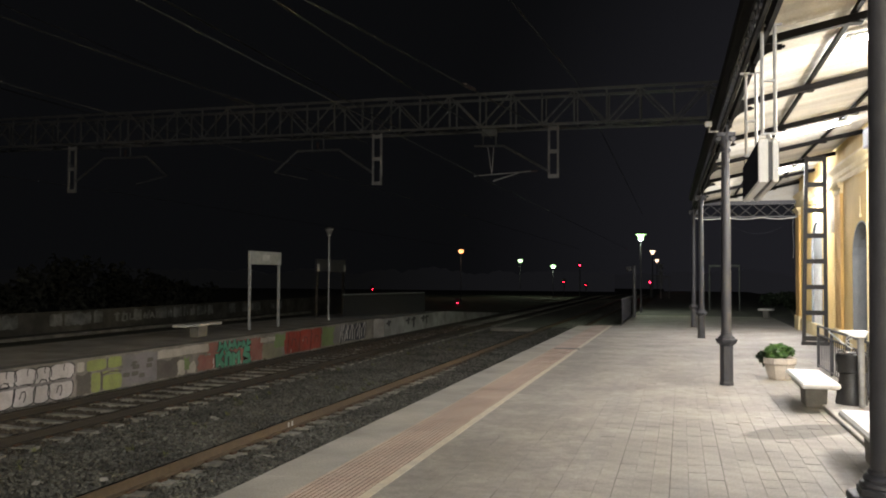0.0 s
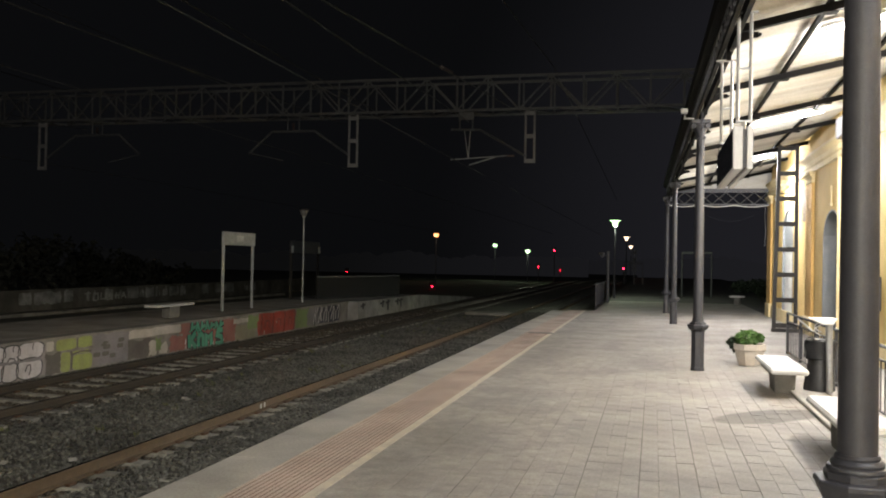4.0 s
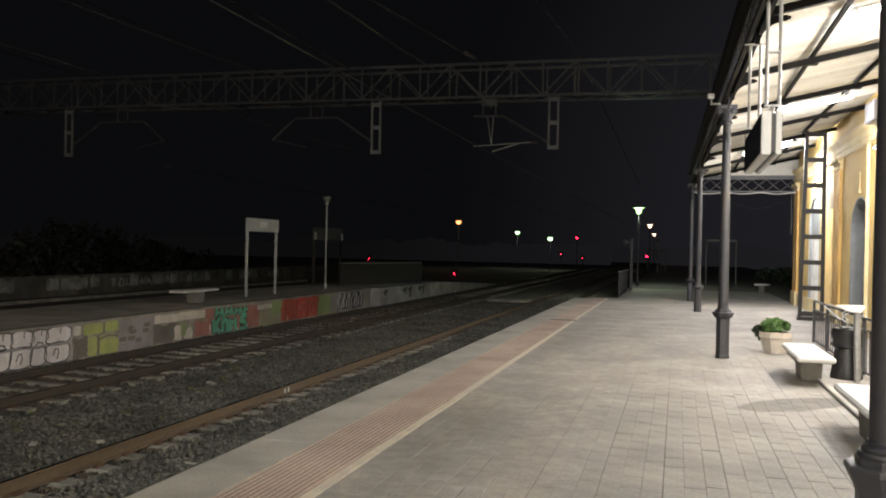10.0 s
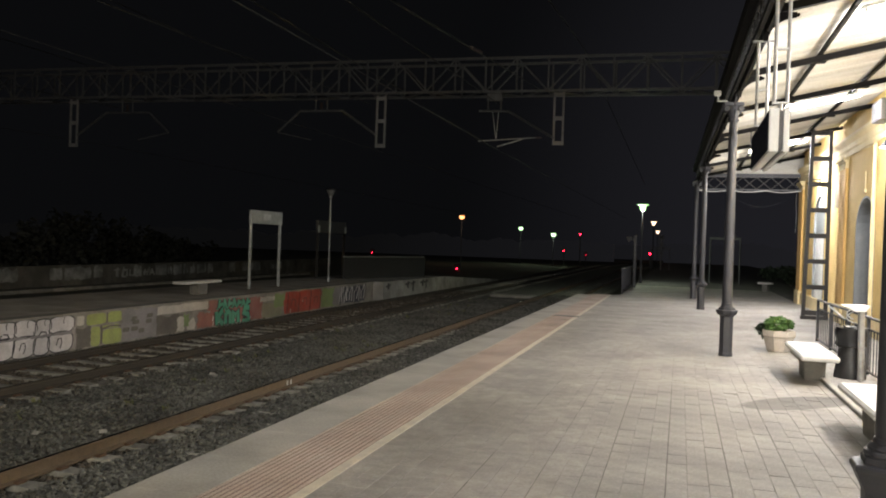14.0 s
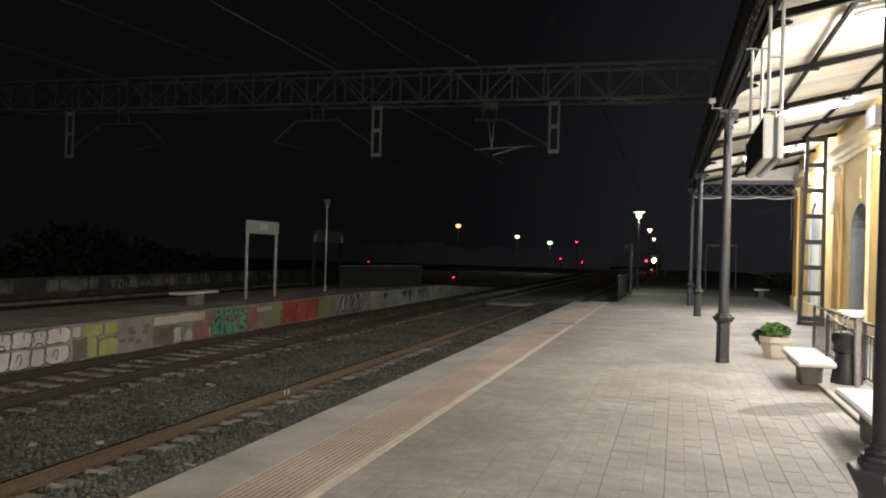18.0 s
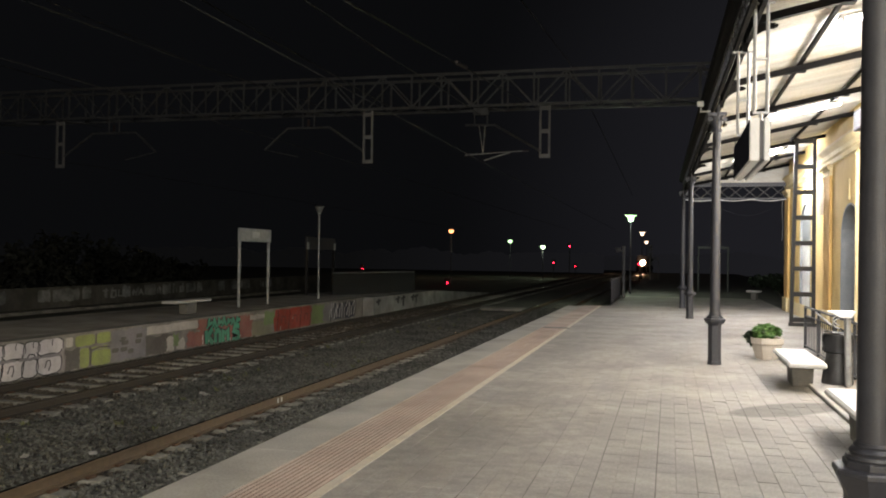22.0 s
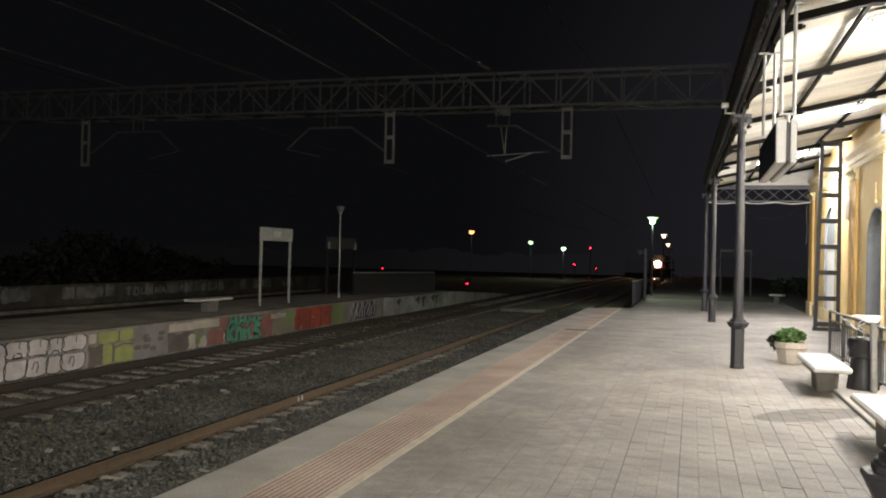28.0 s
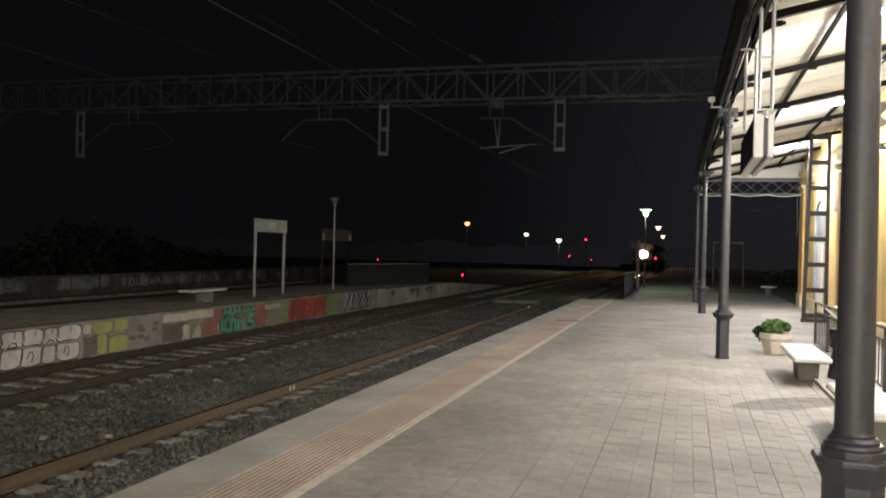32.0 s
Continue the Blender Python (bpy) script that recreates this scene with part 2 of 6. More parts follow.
# rain streaks run down the slope of the sheets
nt = M_ROOF.node_tree
stretch = nt.nodes.new("ShaderNodeMapping")
stretch.inputs["Scale"].default_value = (0.22, 2.2, 1.0)
for nd in [n for n in nt.nodes if n.bl_idname == "ShaderNodeTexNoise" and n.inputs["Scale"].default_value < 2]:
    src = nd.inputs["Vector"].links[0].from_socket
    nt.links.new(src, stretch.inputs["Vector"])
    nt.links.new(stretch.outputs["Vector"], nd.inputs["Vector"])
M_WHITE = material("white_painted_metal", (0.74, 0.74, 0.72), 0.4, 0.0, (0.64, 0.64, 0.62), 7, 90, 0.05)
M_BENCH = material("white_terrazzo_slab", (0.72, 0.71, 0.68), 0.5, 0, (0.62, 0.61, 0.58), 14, 220, 0.08)
M_BLOCK = material("grey_concrete_block", (0.22, 0.21, 0.19), 0.85, 0, (0.15, 0.145, 0.13), 6, 90, 0.3)
M_YWALL = material("yellow_ochre_render", (0.72, 0.53, 0.21), 0.85, 0, (0.62, 0.44, 0.16), 1.5, 45, 0.2, stain=0.12)
M_CREAM = material("cream_moulded_stucco", (0.74, 0.62, 0.36), 0.8, 0, (0.64, 0.51, 0.27), 3, 60, 0.2, stain=0.12)
M_OCHRE = material("dark_ochre_render", (0.66, 0.42, 0.15), 0.85, 0, (0.55, 0.34, 0.11), 2, 50, 0.2, stain=0.12)
M_DOOR = material("grey_blue_door_paint", (0.24, 0.25, 0.26), 0.5, 0, (0.19, 0.205, 0.215), 4, 80, 0.1)
M_PLANTER = material("pale_stone_planter", (0.52, 0.47, 0.40), 0.85, 0, (0.40, 0.35, 0.29), 8, 110, 0.35)
M_LEAF = material("green_leaf", (0.10, 0.19, 0.05), 0.6, 0, (0.045, 0.10, 0.022), 25, 100, 0.1, 0.35)
M_DLEAF = material("dark_shrub_leaf", (0.020, 0.034, 0.016), 0.7, 0, (0.010, 0.018, 0.008), 9, 40, 0.1, 0.3)
M_BAG = material("dusty_bin_bag", (0.035, 0.034, 0.035), 0.4, 0, (0.018, 0.018, 0.018), 9, 60, 0.3)
M_BUSH = material("dim_bush_leaf", (0.024, 0.025, 0.019), 0.8, 0, (0.021, 0.022, 0.016), 9, 40, 0.1, 0.35)
M_BIN = material("black_bin_plastic", (0.010, 0.010, 0.012), 0.5, 0, (0.007, 0.007, 0.008), 9, 60, 0.3)
M_SCREEN = material("black_display_glass", (0.012, 0.012, 0.014), 0.2)
M_SIGN = material("pale_grey_sign_panel", (0.5, 0.51, 0.5), 0.45)
M_FADED = material("faded_pale_paint", (0.36, 0.36, 0.355), 0.85, 0, (0.2, 0.2, 0.19), 3, 20, 0.1)
M_SIGNW = material("white_sign_bar", (0.75, 0.76, 0.75), 0.5)
M_WIRE = material("oxidised_copper_wire", (0.022, 0.022, 0.0225), 0.75, 0.2)
M_INS = material("brown_insulator", (0.075, 0.05, 0.042), 0.35)
M_TUBE = material("lit_fluorescent_tube", (1, 1, 1), emit=((1.0, 0.97, 0.90), 14))
M_BULB = material("lit_bulb", (1, 1, 1), emit=((1.0, 0.95, 0.8), 30))
M_LGREEN = material("lit_greenish_lamp", (1, 1, 1), emit=((0.48, 1.0, 0.33), 2.2))
M_LWHITE = material("lit_cool_lamp", (1, 1, 1), emit=((0.50, 1.0, 0.40), 1.9))
M_LWARM = material("lit_warm_lamp", (1, 1, 1), emit=((1.0, 0.70, 0.48), 3.0))
M_LORANGE = material("lit_orange_lamp", (1, 1, 1), emit=((1.0, 0.33, 0.09), 2.2))
M_LRED = material("lit_red_signal", (1, 0.05, 0.05), emit=((1.0, 0.010, 0.035), 30))
M_HEAD = material("lit_headlight", (1, 1, 1), emit=((1.0, 0.60, 0.34), 160))
M_GLASS = material("dark_glass", (0.02, 0.022, 0.025), 0.08)
M_CABGLASS = material("unlit_cab_glass", (0.006, 0.006, 0.007), 0.5, spec=0.1)
M_TRAIN = material("dark_train_paint", (0.008, 0.008, 0.009), 0.8, spec=0.1)
M_TRAINR = material("train_band", (0.008, 0.007, 0.0075), 0.8, spec=0.1)


# ---- mesh helpers ----
def box(bm, x0, y0, z0, x1, y1, z1, bev=0.0):
    g = bmesh.ops.create_cube(bm, size=1, matrix=Matrix.LocRotScale(((x0 + x1) / 2, (y0 + y1) / 2, (z0 + z1) / 2), None, (abs(x1 - x0), abs(y1 - y0), abs(z1 - z0))))
    if bev:
        es = list({e for v in g["verts"] for e in v.link_edges})
        bmesh.ops.bevel(bm, geom=es, offset=bev, segments=1, affect="EDGES")
    return bm


def tube(bm, a, b, r, r2=None, seg=8, caps=True):
    a, b = Vector(a), Vector(b)
    d = b - a
    m = Matrix.Translation((a + b) / 2) @ d.to_track_quat("Z", "Y").to_matrix().to_4x4()
    bmesh.ops.create_cone(bm, cap_ends=caps, segments=seg, radius1=r, radius2=r if r2 is None else r2, depth=d.length, matrix=m)
    return bm


def bar(bm, a, b, w, h):
    """A square-edged bar from a to b, w wide and h deep."""
    a, b = Vector(a), Vector(b)
    d = b - a
    m = Matrix.Translation((a + b) / 2) @ d.to_track_quat("Z", "Y").to_matrix().to_4x4() @ Matrix.Diagonal((w, h, d.length, 1))
    bmesh.ops.create_cube(bm, size=1, matrix=m)
    return bm


def sweep(bm, pts, w, h=None, seg=6):
    """One unbroken bar (w by h) or round tube (radius w) through a line of points."""
    pts = [Vector(q) for q in pts]
    last = None
    for i, q in enumerate(pts):
        d = (pts[min(i + 1, len(pts) - 1)] - pts[max(i - 1, 0)]).normalized()
        up = Vector((0, 0, 1)) if abs(d.z) < 0.95 else Vector((1, 0, 0))
        sx = d.cross(up).normalized()
        sy = sx.cross(d)
        if h:
            prof = [(-w / 2, -h / 2), (w / 2, -h / 2), (w / 2, h / 2), (-w / 2, h / 2)]
        else:
            prof = [(w * math.cos(2 * math.pi * k / seg), w * math.sin(2 * math.pi * k / seg)) for k in range(seg)]
        ring = [bm.verts.new(q + sx * u + sy * v) for u, v in prof]
        if last:
            for k in range(len(ring)):
                bm.faces.new((last[k], last[(k + 1) % len(ring)], ring[(k + 1) % len(ring)], ring[k]))
        else:
            bm.faces.new(ring[::-1])
        last = ring
    bm.faces.new(last)
    bmesh.ops.recalc_face_normals(bm, faces=bm.faces[:])
    return bm


def lathe(bm, prof, seg=16, at=(0, 0, 0), square=False):
    """A turned form from (radius, height) pairs."""
    rings = []
    for r, z in prof:
        rings.append([bm.verts.new((at[0] + r * math.cos(2 * math.pi * (i + 0.5) / seg), at[1] + r * math.sin(2 * math.pi * (i + 0.5) / seg), at[2] + z)) for i in range(seg)])
    for p, q in zip(rings, rings[1:]):
        for i in range(seg):
            bm.faces.new((p[i], p[(i + 1) % seg], q[(i + 1) % seg], q[i]))
    bm.faces.new(rings[0][::-1])
    bm.faces.new(rings[-1])
    return bm


def prism(bm, outline, axis, a, b):
    """An outline of (u, v) pairs swept along an axis from a to b."""
    def at(u, v, w):
        return {"x": (w, u, v), "y": (u, w, v), "z": (u, v, w)}[axis]
    p = [bm.verts.new(at(u, v, a)) for u, v in outline]
    q = [bm.verts.new(at(u, v, b)) for u, v in outline]
    n = len(p)
    for i in range(n):
        bm.faces.new((p[i], p[(i + 1) % n], q[(i + 1) % n], q[i]))
    bm.faces.new(p[::-1])
    bm.faces.new(q)
    bmesh.ops.recalc_face_normals(bm, faces=bm.faces[:])
    return bm


def mesh(name, bm, mat, smooth=False):
    me = bpy.data.meshes.new(name)
    bm.to_mesh(me)
    bm.free()
    me.materials.append(mat)
    if smooth:
        for p in me.polygons:
            p.use_smooth = True
        me.set_sharp_from_angle(angle=radians(38))
    return me


def part(name, bm, mat, parent, label="", smooth=False):
    ob = new(name, mesh(name, bm, mat, smooth))
    ob.parent = parent
    if label:
        ob["label"] = label
    return ob


def thing(name, place, label, category, group="", kind="", turn=0):
    ob = new(name)
    ob.empty_display_size = 0.2
    ob.matrix_world = pose(*place, 0, 0, turn)
    return tagged(ob, label, category, group, kind)


def solid(name, bm, mat, label, category, kind="", group="", smooth=False):
    return tagged(new(name, mesh(name, bm, mat, smooth)), label, category, group, kind)


def B():
    return bmesh.new()


# ---- ground and platforms ----
RAILZ, BEDZ = -0.61, -0.86
TRACK_1, TRACK_2 = -1.85, -7.0
GAUGE = 1.74
OPP = -9.68          # face of the far platform
OPPZ = -0.09

bm = B()
lines = [-1200, -300, -40, 0, 60, 100, 122, 160, 200, 250, 300, 400, 700, 1900]
side = [-1500, -600, -200, -80, -40, -20, 0, 20, 40, 80, 200, 600, 1500]
rows = [[bm.verts.new((x, y, -1.02 - 0.0094 * max(0.0, min(y, 400) - 115))) for x in side] for y in lines]
for p0, p1 in zip(rows, rows[1:]):
    for i in range(len(side) - 1):
        bm.faces.new((p0[i], p0[i + 1], p1[i + 1], p1[i]))
solid("ground", bm, M_GROUND, "dark bare ground that reaches the horizon", "ground", "structure")


def heap(x, d, y=0.0):
    """Height of the ballast over the bed: full inside the gauge, shouldered outside, and fuller along the far end."""
    full = 0.07 * min(1.0, max(0.0, (y - 19) / 9))
    if d < 0.5:
        return 0.09 if x > -5 else 0.040 + full * 0.5
    if d < 1.3:
        return 0.035 + full if x > -5 else 0.055 + full * 0.6
    if x < TRACK_2:
        return 0.03 - 0.13 * min(1, (d - 1.3) / 0.6)
    return 0.03 + 0.05 * min(1, (d - 1.3) / 0.8)


# ballast bed with small heaps
bm = B()
xs = [-9.7 + i * 0.16 for i in range(62)]
ys = [-12 + j * 0.2 for j in range(300)] + [48 + j * 4 for j in range(16)]
grid = []
for y in ys:
    row = []
    for x in xs:
        d = min(abs(x - TRACK_1), abs(x - TRACK_2))
        z = BEDZ + heap(x, d, y) + 0.025 * noise.noise((x * 2.1, y * 2.1, 0)) + 0.02 * noise.noise((x * 9, y * 9, 4))
        row.append(bm.verts.new((x, y, z)))
    grid.append(row)
for r0, r1 in zip(grid, grid[1:]):
    for i in range(len(xs) - 1):
        bm.faces.new((r0[i], r0[i + 1], r1[i + 1], r1[i]))
solid("ballast_bed", bm, M_SOIL, "dark ballast bed under the rails", "ballast", "structure")


def stones(count, x0, x1, y0, y1, lo, hi, rng):
    """Loose angular stones as one sheet of geometry."""
    verts, faces = [], []
    base = [(1, 0, 0), (-1, 0, 0), (0, 1, 0), (0, -1, 0), (0, 0, 1), (0, 0, -1)]
    fs = [(0, 2, 4), (2, 1, 4), (1, 3, 4), (3, 0, 4), (2, 0, 5), (1, 2, 5), (3, 1, 5), (0, 3, 5)]
    for _ in range(count):
        x = rng.uniform(x0, x1)
        y = y0 + (y1 - y0) * rng.random() ** 1.5
        d = min(abs(x - TRACK_1), abs(x - TRACK_2))
        z = BEDZ + heap(x, d, y) + 0.025 * noise.noise((x * 2.1, y * 2.1, 0)) + 0.02 * noise.noise((x * 9, y * 9, 4))
        r = rng.uniform(lo, hi)
        e = Euler((rng.uniform(0, 6), rng.uniform(0, 6), rng.uniform(0, 6))).to_matrix()
        k = len(verts)
        for b in base:
            q = e @ (Vector(b) * r * rng.uniform(0.6, 1.15))
            verts.append((x + q.x, y + q.y, z + 0.012 + q.z * 0.8))
        faces += [tuple(k + i for i in f) for f in fs]
    me = bpy.data.meshes.new("ballast_stones")
    me.from_pydata(verts, [], faces)
    me.materials.append(M_BALLAST)
    me.materials.append(M_RUSTSTONE)
    for k, f in enumerate(me.polygons):
        x = verts[6 * (k // 8)][0]
        d = min(abs(x - TRACK_1), abs(x - TRACK_2))
        near = x > -4.4
        f.material_index = 1 if (abs(d - 0.87) < 0.2 if near else d < 1.25 - 0.2 * ((k // 8) % 3 == 0)) else 0
    return me


rng = random.Random(3)
tagged(new("ballast_stones", stones(9000, -9.6, -0.25, -9.0, 3.0, 0.02, 0.042, rng)), "loose grey crushed stones under the tracks", "ballast", kind="stuff")
tagged(new("ballast_stones", stones(98000, -9.6, -0.25, 3.0, 44, 0.020, 0.046, rng)), "loose grey crushed stones between the rails", "ballast", kind="stuff")

# near platform: body, coping, tactile strip, line, paving
plat = thing("platform", (0, 0, 0), "station platform of grey pavers with a red tactile strip", "platform", kind="structure")
bm = B()
box(bm, 0.06, -14, -0.95, 12.5, 33.4, -0.075)
part("platform_body", bm, M_CONC, plat)
bm = B()
box(bm, 1.5, 33.4, -0.95, 12.5, 120, -0.009)
part("platform_tail", bm, M_DARKCONC, plat, "worn asphalt of the unlit platform end")
yy = -14.0
coping = mesh("coping_slab", box(B(), 0.0, 0.002, -0.16, 0.563, 0.999, 0.0, 0.002), M_COPING)
while yy < 33.0:
    ob = new("coping_slab", coping)
    ob.parent, ob.location = plat, (0, yy, random.uniform(-0.002, 0.002))
    yy += 1.0
# tactile tiles: grimy ground with rows of square-topped buttons
tile = B()
box(tile, 0.564, 0.001, -0.06, 0.8635, 0.299, 0.0, 0.001)
for f in tile.faces:
    f.material_index = 1
for i in range(6):
    for j in range(6):
        lathe(tile, [(0.0250, 0), (0.0228, 0.005)], 4, (0.589 + i * 0.05, 0.025 + j * 0.05, -0.0004))
tile = mesh("tactile_tile", tile, M_RED)
tile.materials.append(M_GROOVE)
flat = mesh("tactile_tile", box(B(), 0.564, 0.001, -0.06, 0.8635, 0.299, 0.003, 0.001), M_RED)
for j in range(-40, 112):
    for i in (0, 1):
        ob = new("tactile_tile", tile if 0 <= j < 75 else flat)
        ob.parent, ob.location = plat, (i * 0.3, j * 0.3 - 0.2, random.uniform(-0.002, 0.001))
bm = B()
rng = random.Random(6)
last = None
y = -14.0
while y < 33.41:
    w0, w1 = 1.166 + 0.5 * abs(noise.noise((y * 1.3, 3, 0))) * 0.03, 1.263 - abs(noise.noise((y * 1.7, 8, 0))) * 0.022 - rng.uniform(0, 0.004)
    ring = [bm.verts.new(v) for v in ((w0, y, -0.06), (w0, y, 0.002), (w1, y, 0.002), (w1, y, -0.06))]
    if last:
        for i in range(3):
            bm.faces.new((last[i], last[i + 1], ring[i + 1], ring[i]))
    last = ring
    y += 0.1
bmesh.ops.recalc_face_normals(bm, faces=bm.faces[:])
part("edge_line", bm, M_YELLOW, plat, "worn cream safety line")
bm = B()
box(bm, 1.264, -14, -0.07, 12.4, 33.4, -0.004)
part("paving_bed", bm, M_JOINT, plat)
# cover plate set into the strip
bm = B()
box(bm, 0.62, 22.0, -0.02, 1.26, 22.3, 0.006, 0.003)
part("cover_plate", bm, M_IRON, plat, "dark steel cover plate")

# low kerb between the platform and the walk along the building
strip = thing("kerb", (0, 0, 0), "low narrow concrete kerb along the walk before the building", "kerb", kind="structure")
kerb = mesh("kerb_stone", box(B(), 5.785, 0.004, -0.05, 5.875, 0.996, 0.05, 0.012), M_COPING)
yy = -14.0
while yy < 19.9:
    ob = new("kerb_stone", kerb)
    ob.parent, ob.location = strip, (random.uniform(-0.003, 0.003), yy, 0)
    yy += 1.0

# far platform
opp = thing("far_platform", (0, 0, 0), "far platform with a graffiti-covered concrete face", "platform", kind="structure")
bm = B()
box(bm, -13.6, -14, -1.05, OPP, 36.5, OPPZ - 0.05)
part("platform_body", bm, M_CONC, opp)
bm = B()
box(bm, -13.6, -14, OPPZ - 0.048, OPP - 0.35, 36.5, OPPZ)
part("platform_top", bm, M_OPPTOP, opp, "worn grey-brown concrete top")
cop2 = mesh("coping_slab", box(B(), OPP - 0.346, 0.005, OPPZ - 0.046, OPP + 0.065, 1.495, OPPZ + 0.004, 0.008), M_CONC)
yy = -14.0
while yy < 36.4:
    ob = new("coping_slab", cop2)
    ob.parent, ob.location = opp, (random.uniform(-0.006, 0.006), yy, random.uniform(-0.004, 0.004))
    yy += 1.5
# edge beam that stands proud of the face below the coping
beam = mesh("edge_beam", box(B(), OPP - 0.02, 0.004, -0.40, OPP + 0.04, 3.996, OPPZ - 0.047, 0.006), M_CONC)
yy = -14.0
while yy < 33.0:
    ob = new("edge_beam", beam)
    ob.parent, ob.location = opp, (random.uniform(-0.003, 0.001), yy, 0)
    yy += 4.0
# ramp at its end
bm = B()
prism(bm, [(36.5, -1.0), (36.5, OPPZ), (47, OPPZ - 0.05), (62, -0.8), (62, -1.0)], "x", -13.5, OPP + 0.5)
part("ramp", bm, M_PALECONC, opp, "pale concrete ramp at the platform end")


# ---- tracks ----
def curve_x(y):
    return max(0.0, y - 215) ** 2 / 600.0


def dip(y):
    """How far the line falls away beyond the station."""
    return 0.0094 * max(0.0, min(y, 400) - 122)


def rail_mesh(x, mat):
    """The running rail: foot, web and head, swept along the line."""
    prof = [(-0.07, 0.0), (0.07, 0.0), (0.07, 0.012), (0.012, 0.03), (0.012, 0.115), (0.036, 0.125), (0.036, 0.147), (0.026, 0.1545), (0.010, 0.158), (-0.010, 0.158), (-0.026, 0.1545), (-0.036, 0.147), (-0.036, 0.125), (-0.012, 0.115), (-0.012, 0.03), (-0.07, 0.012)]
    bm = B()
    last = None
    for y in [-14, 0, 20, 40, 80, 122, 150, 190, 215, 230, 245, 260, 280, 300, 320, 340, 360, 390, 420, 460, 500, 540, 580, 620]:
        ring = [bm.verts.new((x + curve_x(y) + u, y, RAILZ - dip(y) - 0.158 + v)) for u, v in prof]
        if last:
            for i in range(16):
                f = bm.faces.new((last[i], last[(i + 1) % 16], ring[(i + 1) % 16], ring[i]))
                f.material_index = 1 if 7 <= i <= 10 else 0
                f.smooth = 6 <= i <= 11
        last = ring
    bmesh.ops.recalc_face_normals(bm, faces=bm.faces[:])
    me = mesh("rail", bm, mat)
    me.materials.append(M_RAILTOP)
    return me


def sleeper_bm(bm, x, y):
    prism(bm, [(y - 0.14, -0.16), (y + 0.14, -0.16), (y + 0.11, 0.02), (y - 0.11, 0.02)], "x", x - 1.3, x - 0.5)
    prism(bm, [(y - 0.14, -0.16), (y + 0.14, -0.16), (y + 0.11, 0.02), (y - 0.11, 0.02)], "x", x + 0.5, x + 1.3)
    prism(bm, [(y - 0.11, -0.16), (y + 0.11, -0.16), (y + 0.085, 0.015), (y - 0.085, 0.015)], "x", x - 0.5, x + 0.5)


one = B()
sleeper_bm(one, 0, 0)
one = mesh("sleeper", one, M_SLEEPER)
clipm = B()
for sx in (-1, 1):
    for off in (-0.105, 0.105):
        box(clipm, sx * GAUGE / 2 + off - 0.035, -0.07, 0.015, sx * GAUGE / 2 + off + 0.035, 0.07, 0.05, 0.01)
clipm = mesh("rail_clip", clipm, M_CLIP)
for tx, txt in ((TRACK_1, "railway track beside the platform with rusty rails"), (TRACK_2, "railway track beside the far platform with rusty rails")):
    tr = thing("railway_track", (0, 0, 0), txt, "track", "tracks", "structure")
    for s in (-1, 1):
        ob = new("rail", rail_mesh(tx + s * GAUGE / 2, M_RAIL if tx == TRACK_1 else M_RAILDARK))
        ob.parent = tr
    rest = B()
    pitch = 0.6 if tx == TRACK_1 else 0.69
    for k in range(-10, 250):
        y = k * pitch + 0.32
        if 2 < y < 62:
            ob = new("sleeper", one)
            ob.parent, ob.matrix_local = tr, pose(tx + random.uniform(-0.03, 0.03), y, RAILZ - 0.178, 0, 0, random.uniform(-0.8, 0.8))
            if y < 34:
                c = new("rail_clip", clipm)
                c.parent, c.location = ob, (0, 0, 0)
        else:
            box(rest, tx - 1.3 + curve_x(y), y - 0.13, RAILZ - 0.34 - dip(y), tx + 1.3 + curve_x(y), y + 0.13, RAILZ - 0.17 - dip(y))
    ob = part("far_sleepers", rest, M_SLEEPER, tr)
    ob["kind"] = "stuff"
# two dabs of pale paint on the rail web
for y in (13.20, 13.34):
    bm = B()
    box(bm, TRACK_1 - GAUGE / 2 + 0.0125, y, RAILZ - 0.125, TRACK_1 - GAUGE / 2 + 0.0145, y + 0.055, RAILZ - 0.045)
    solid("paint_mark", bm, M_SIGN, "pale paint dab on a rusty rail", "marking", group="paint marks")
# boarded crossing between the rails
cross = thing("track_crossing", (0, 0, 0), "grey panel crossing laid over the tracks", "crossing", kind="structure")
for k in range(2):
    bm = B()
    box(bm, -5.05, 40.2 + k * 0.6, -0.75, -2.97, 40.77 + k * 0.6, RAILZ - 0.02, 0.01)
    part("panel", bm, M_CONC, cross)

# dry weeds along the platform foot and between the tracks
rng = random.Random(17)
verts, faces = [], []
for _ in range(170):
    x = rng.choice((rng.uniform(-0.5, -0.12), rng.uniform(-5.6, -3.3), rng.uniform(-5.6, -3.3), rng.uniform(-9.5, -8.6)))
    y = rng.uniform(4, 40)
    if noise.noise((x * 0.7, y * 0.35, 9)) < 0.05:
        continue
    z = BEDZ + heap(x, min(abs(x - TRACK_1), abs(x - TRACK_2))) - 0.01
    for q in range(rng.randint(6, 12)):
        a, h, w = rng.uniform(0, 6.28), rng.uniform(0.04, 0.13), rng.uniform(0.004, 0.009)
        ox, oy = x + rng.uniform(-0.05, 0.05), y + rng.uniform(-0.05, 0.05)
        lx, ly = math.cos(a) * h * 0.6, math.sin(a) * h * 0.6
        k = len(verts)
        verts += [(ox - w, oy, z), (ox + w, oy, z), (ox + lx * 0.4 + w, oy + ly * 0.4, z + h * 0.7), (ox + lx, oy + ly, z + h)]
        faces += [(k, k + 1, k + 2), (k, k + 2, k + 3)]
me = bpy.data.meshes.new("weeds")
me.from_pydata(verts, [], faces)
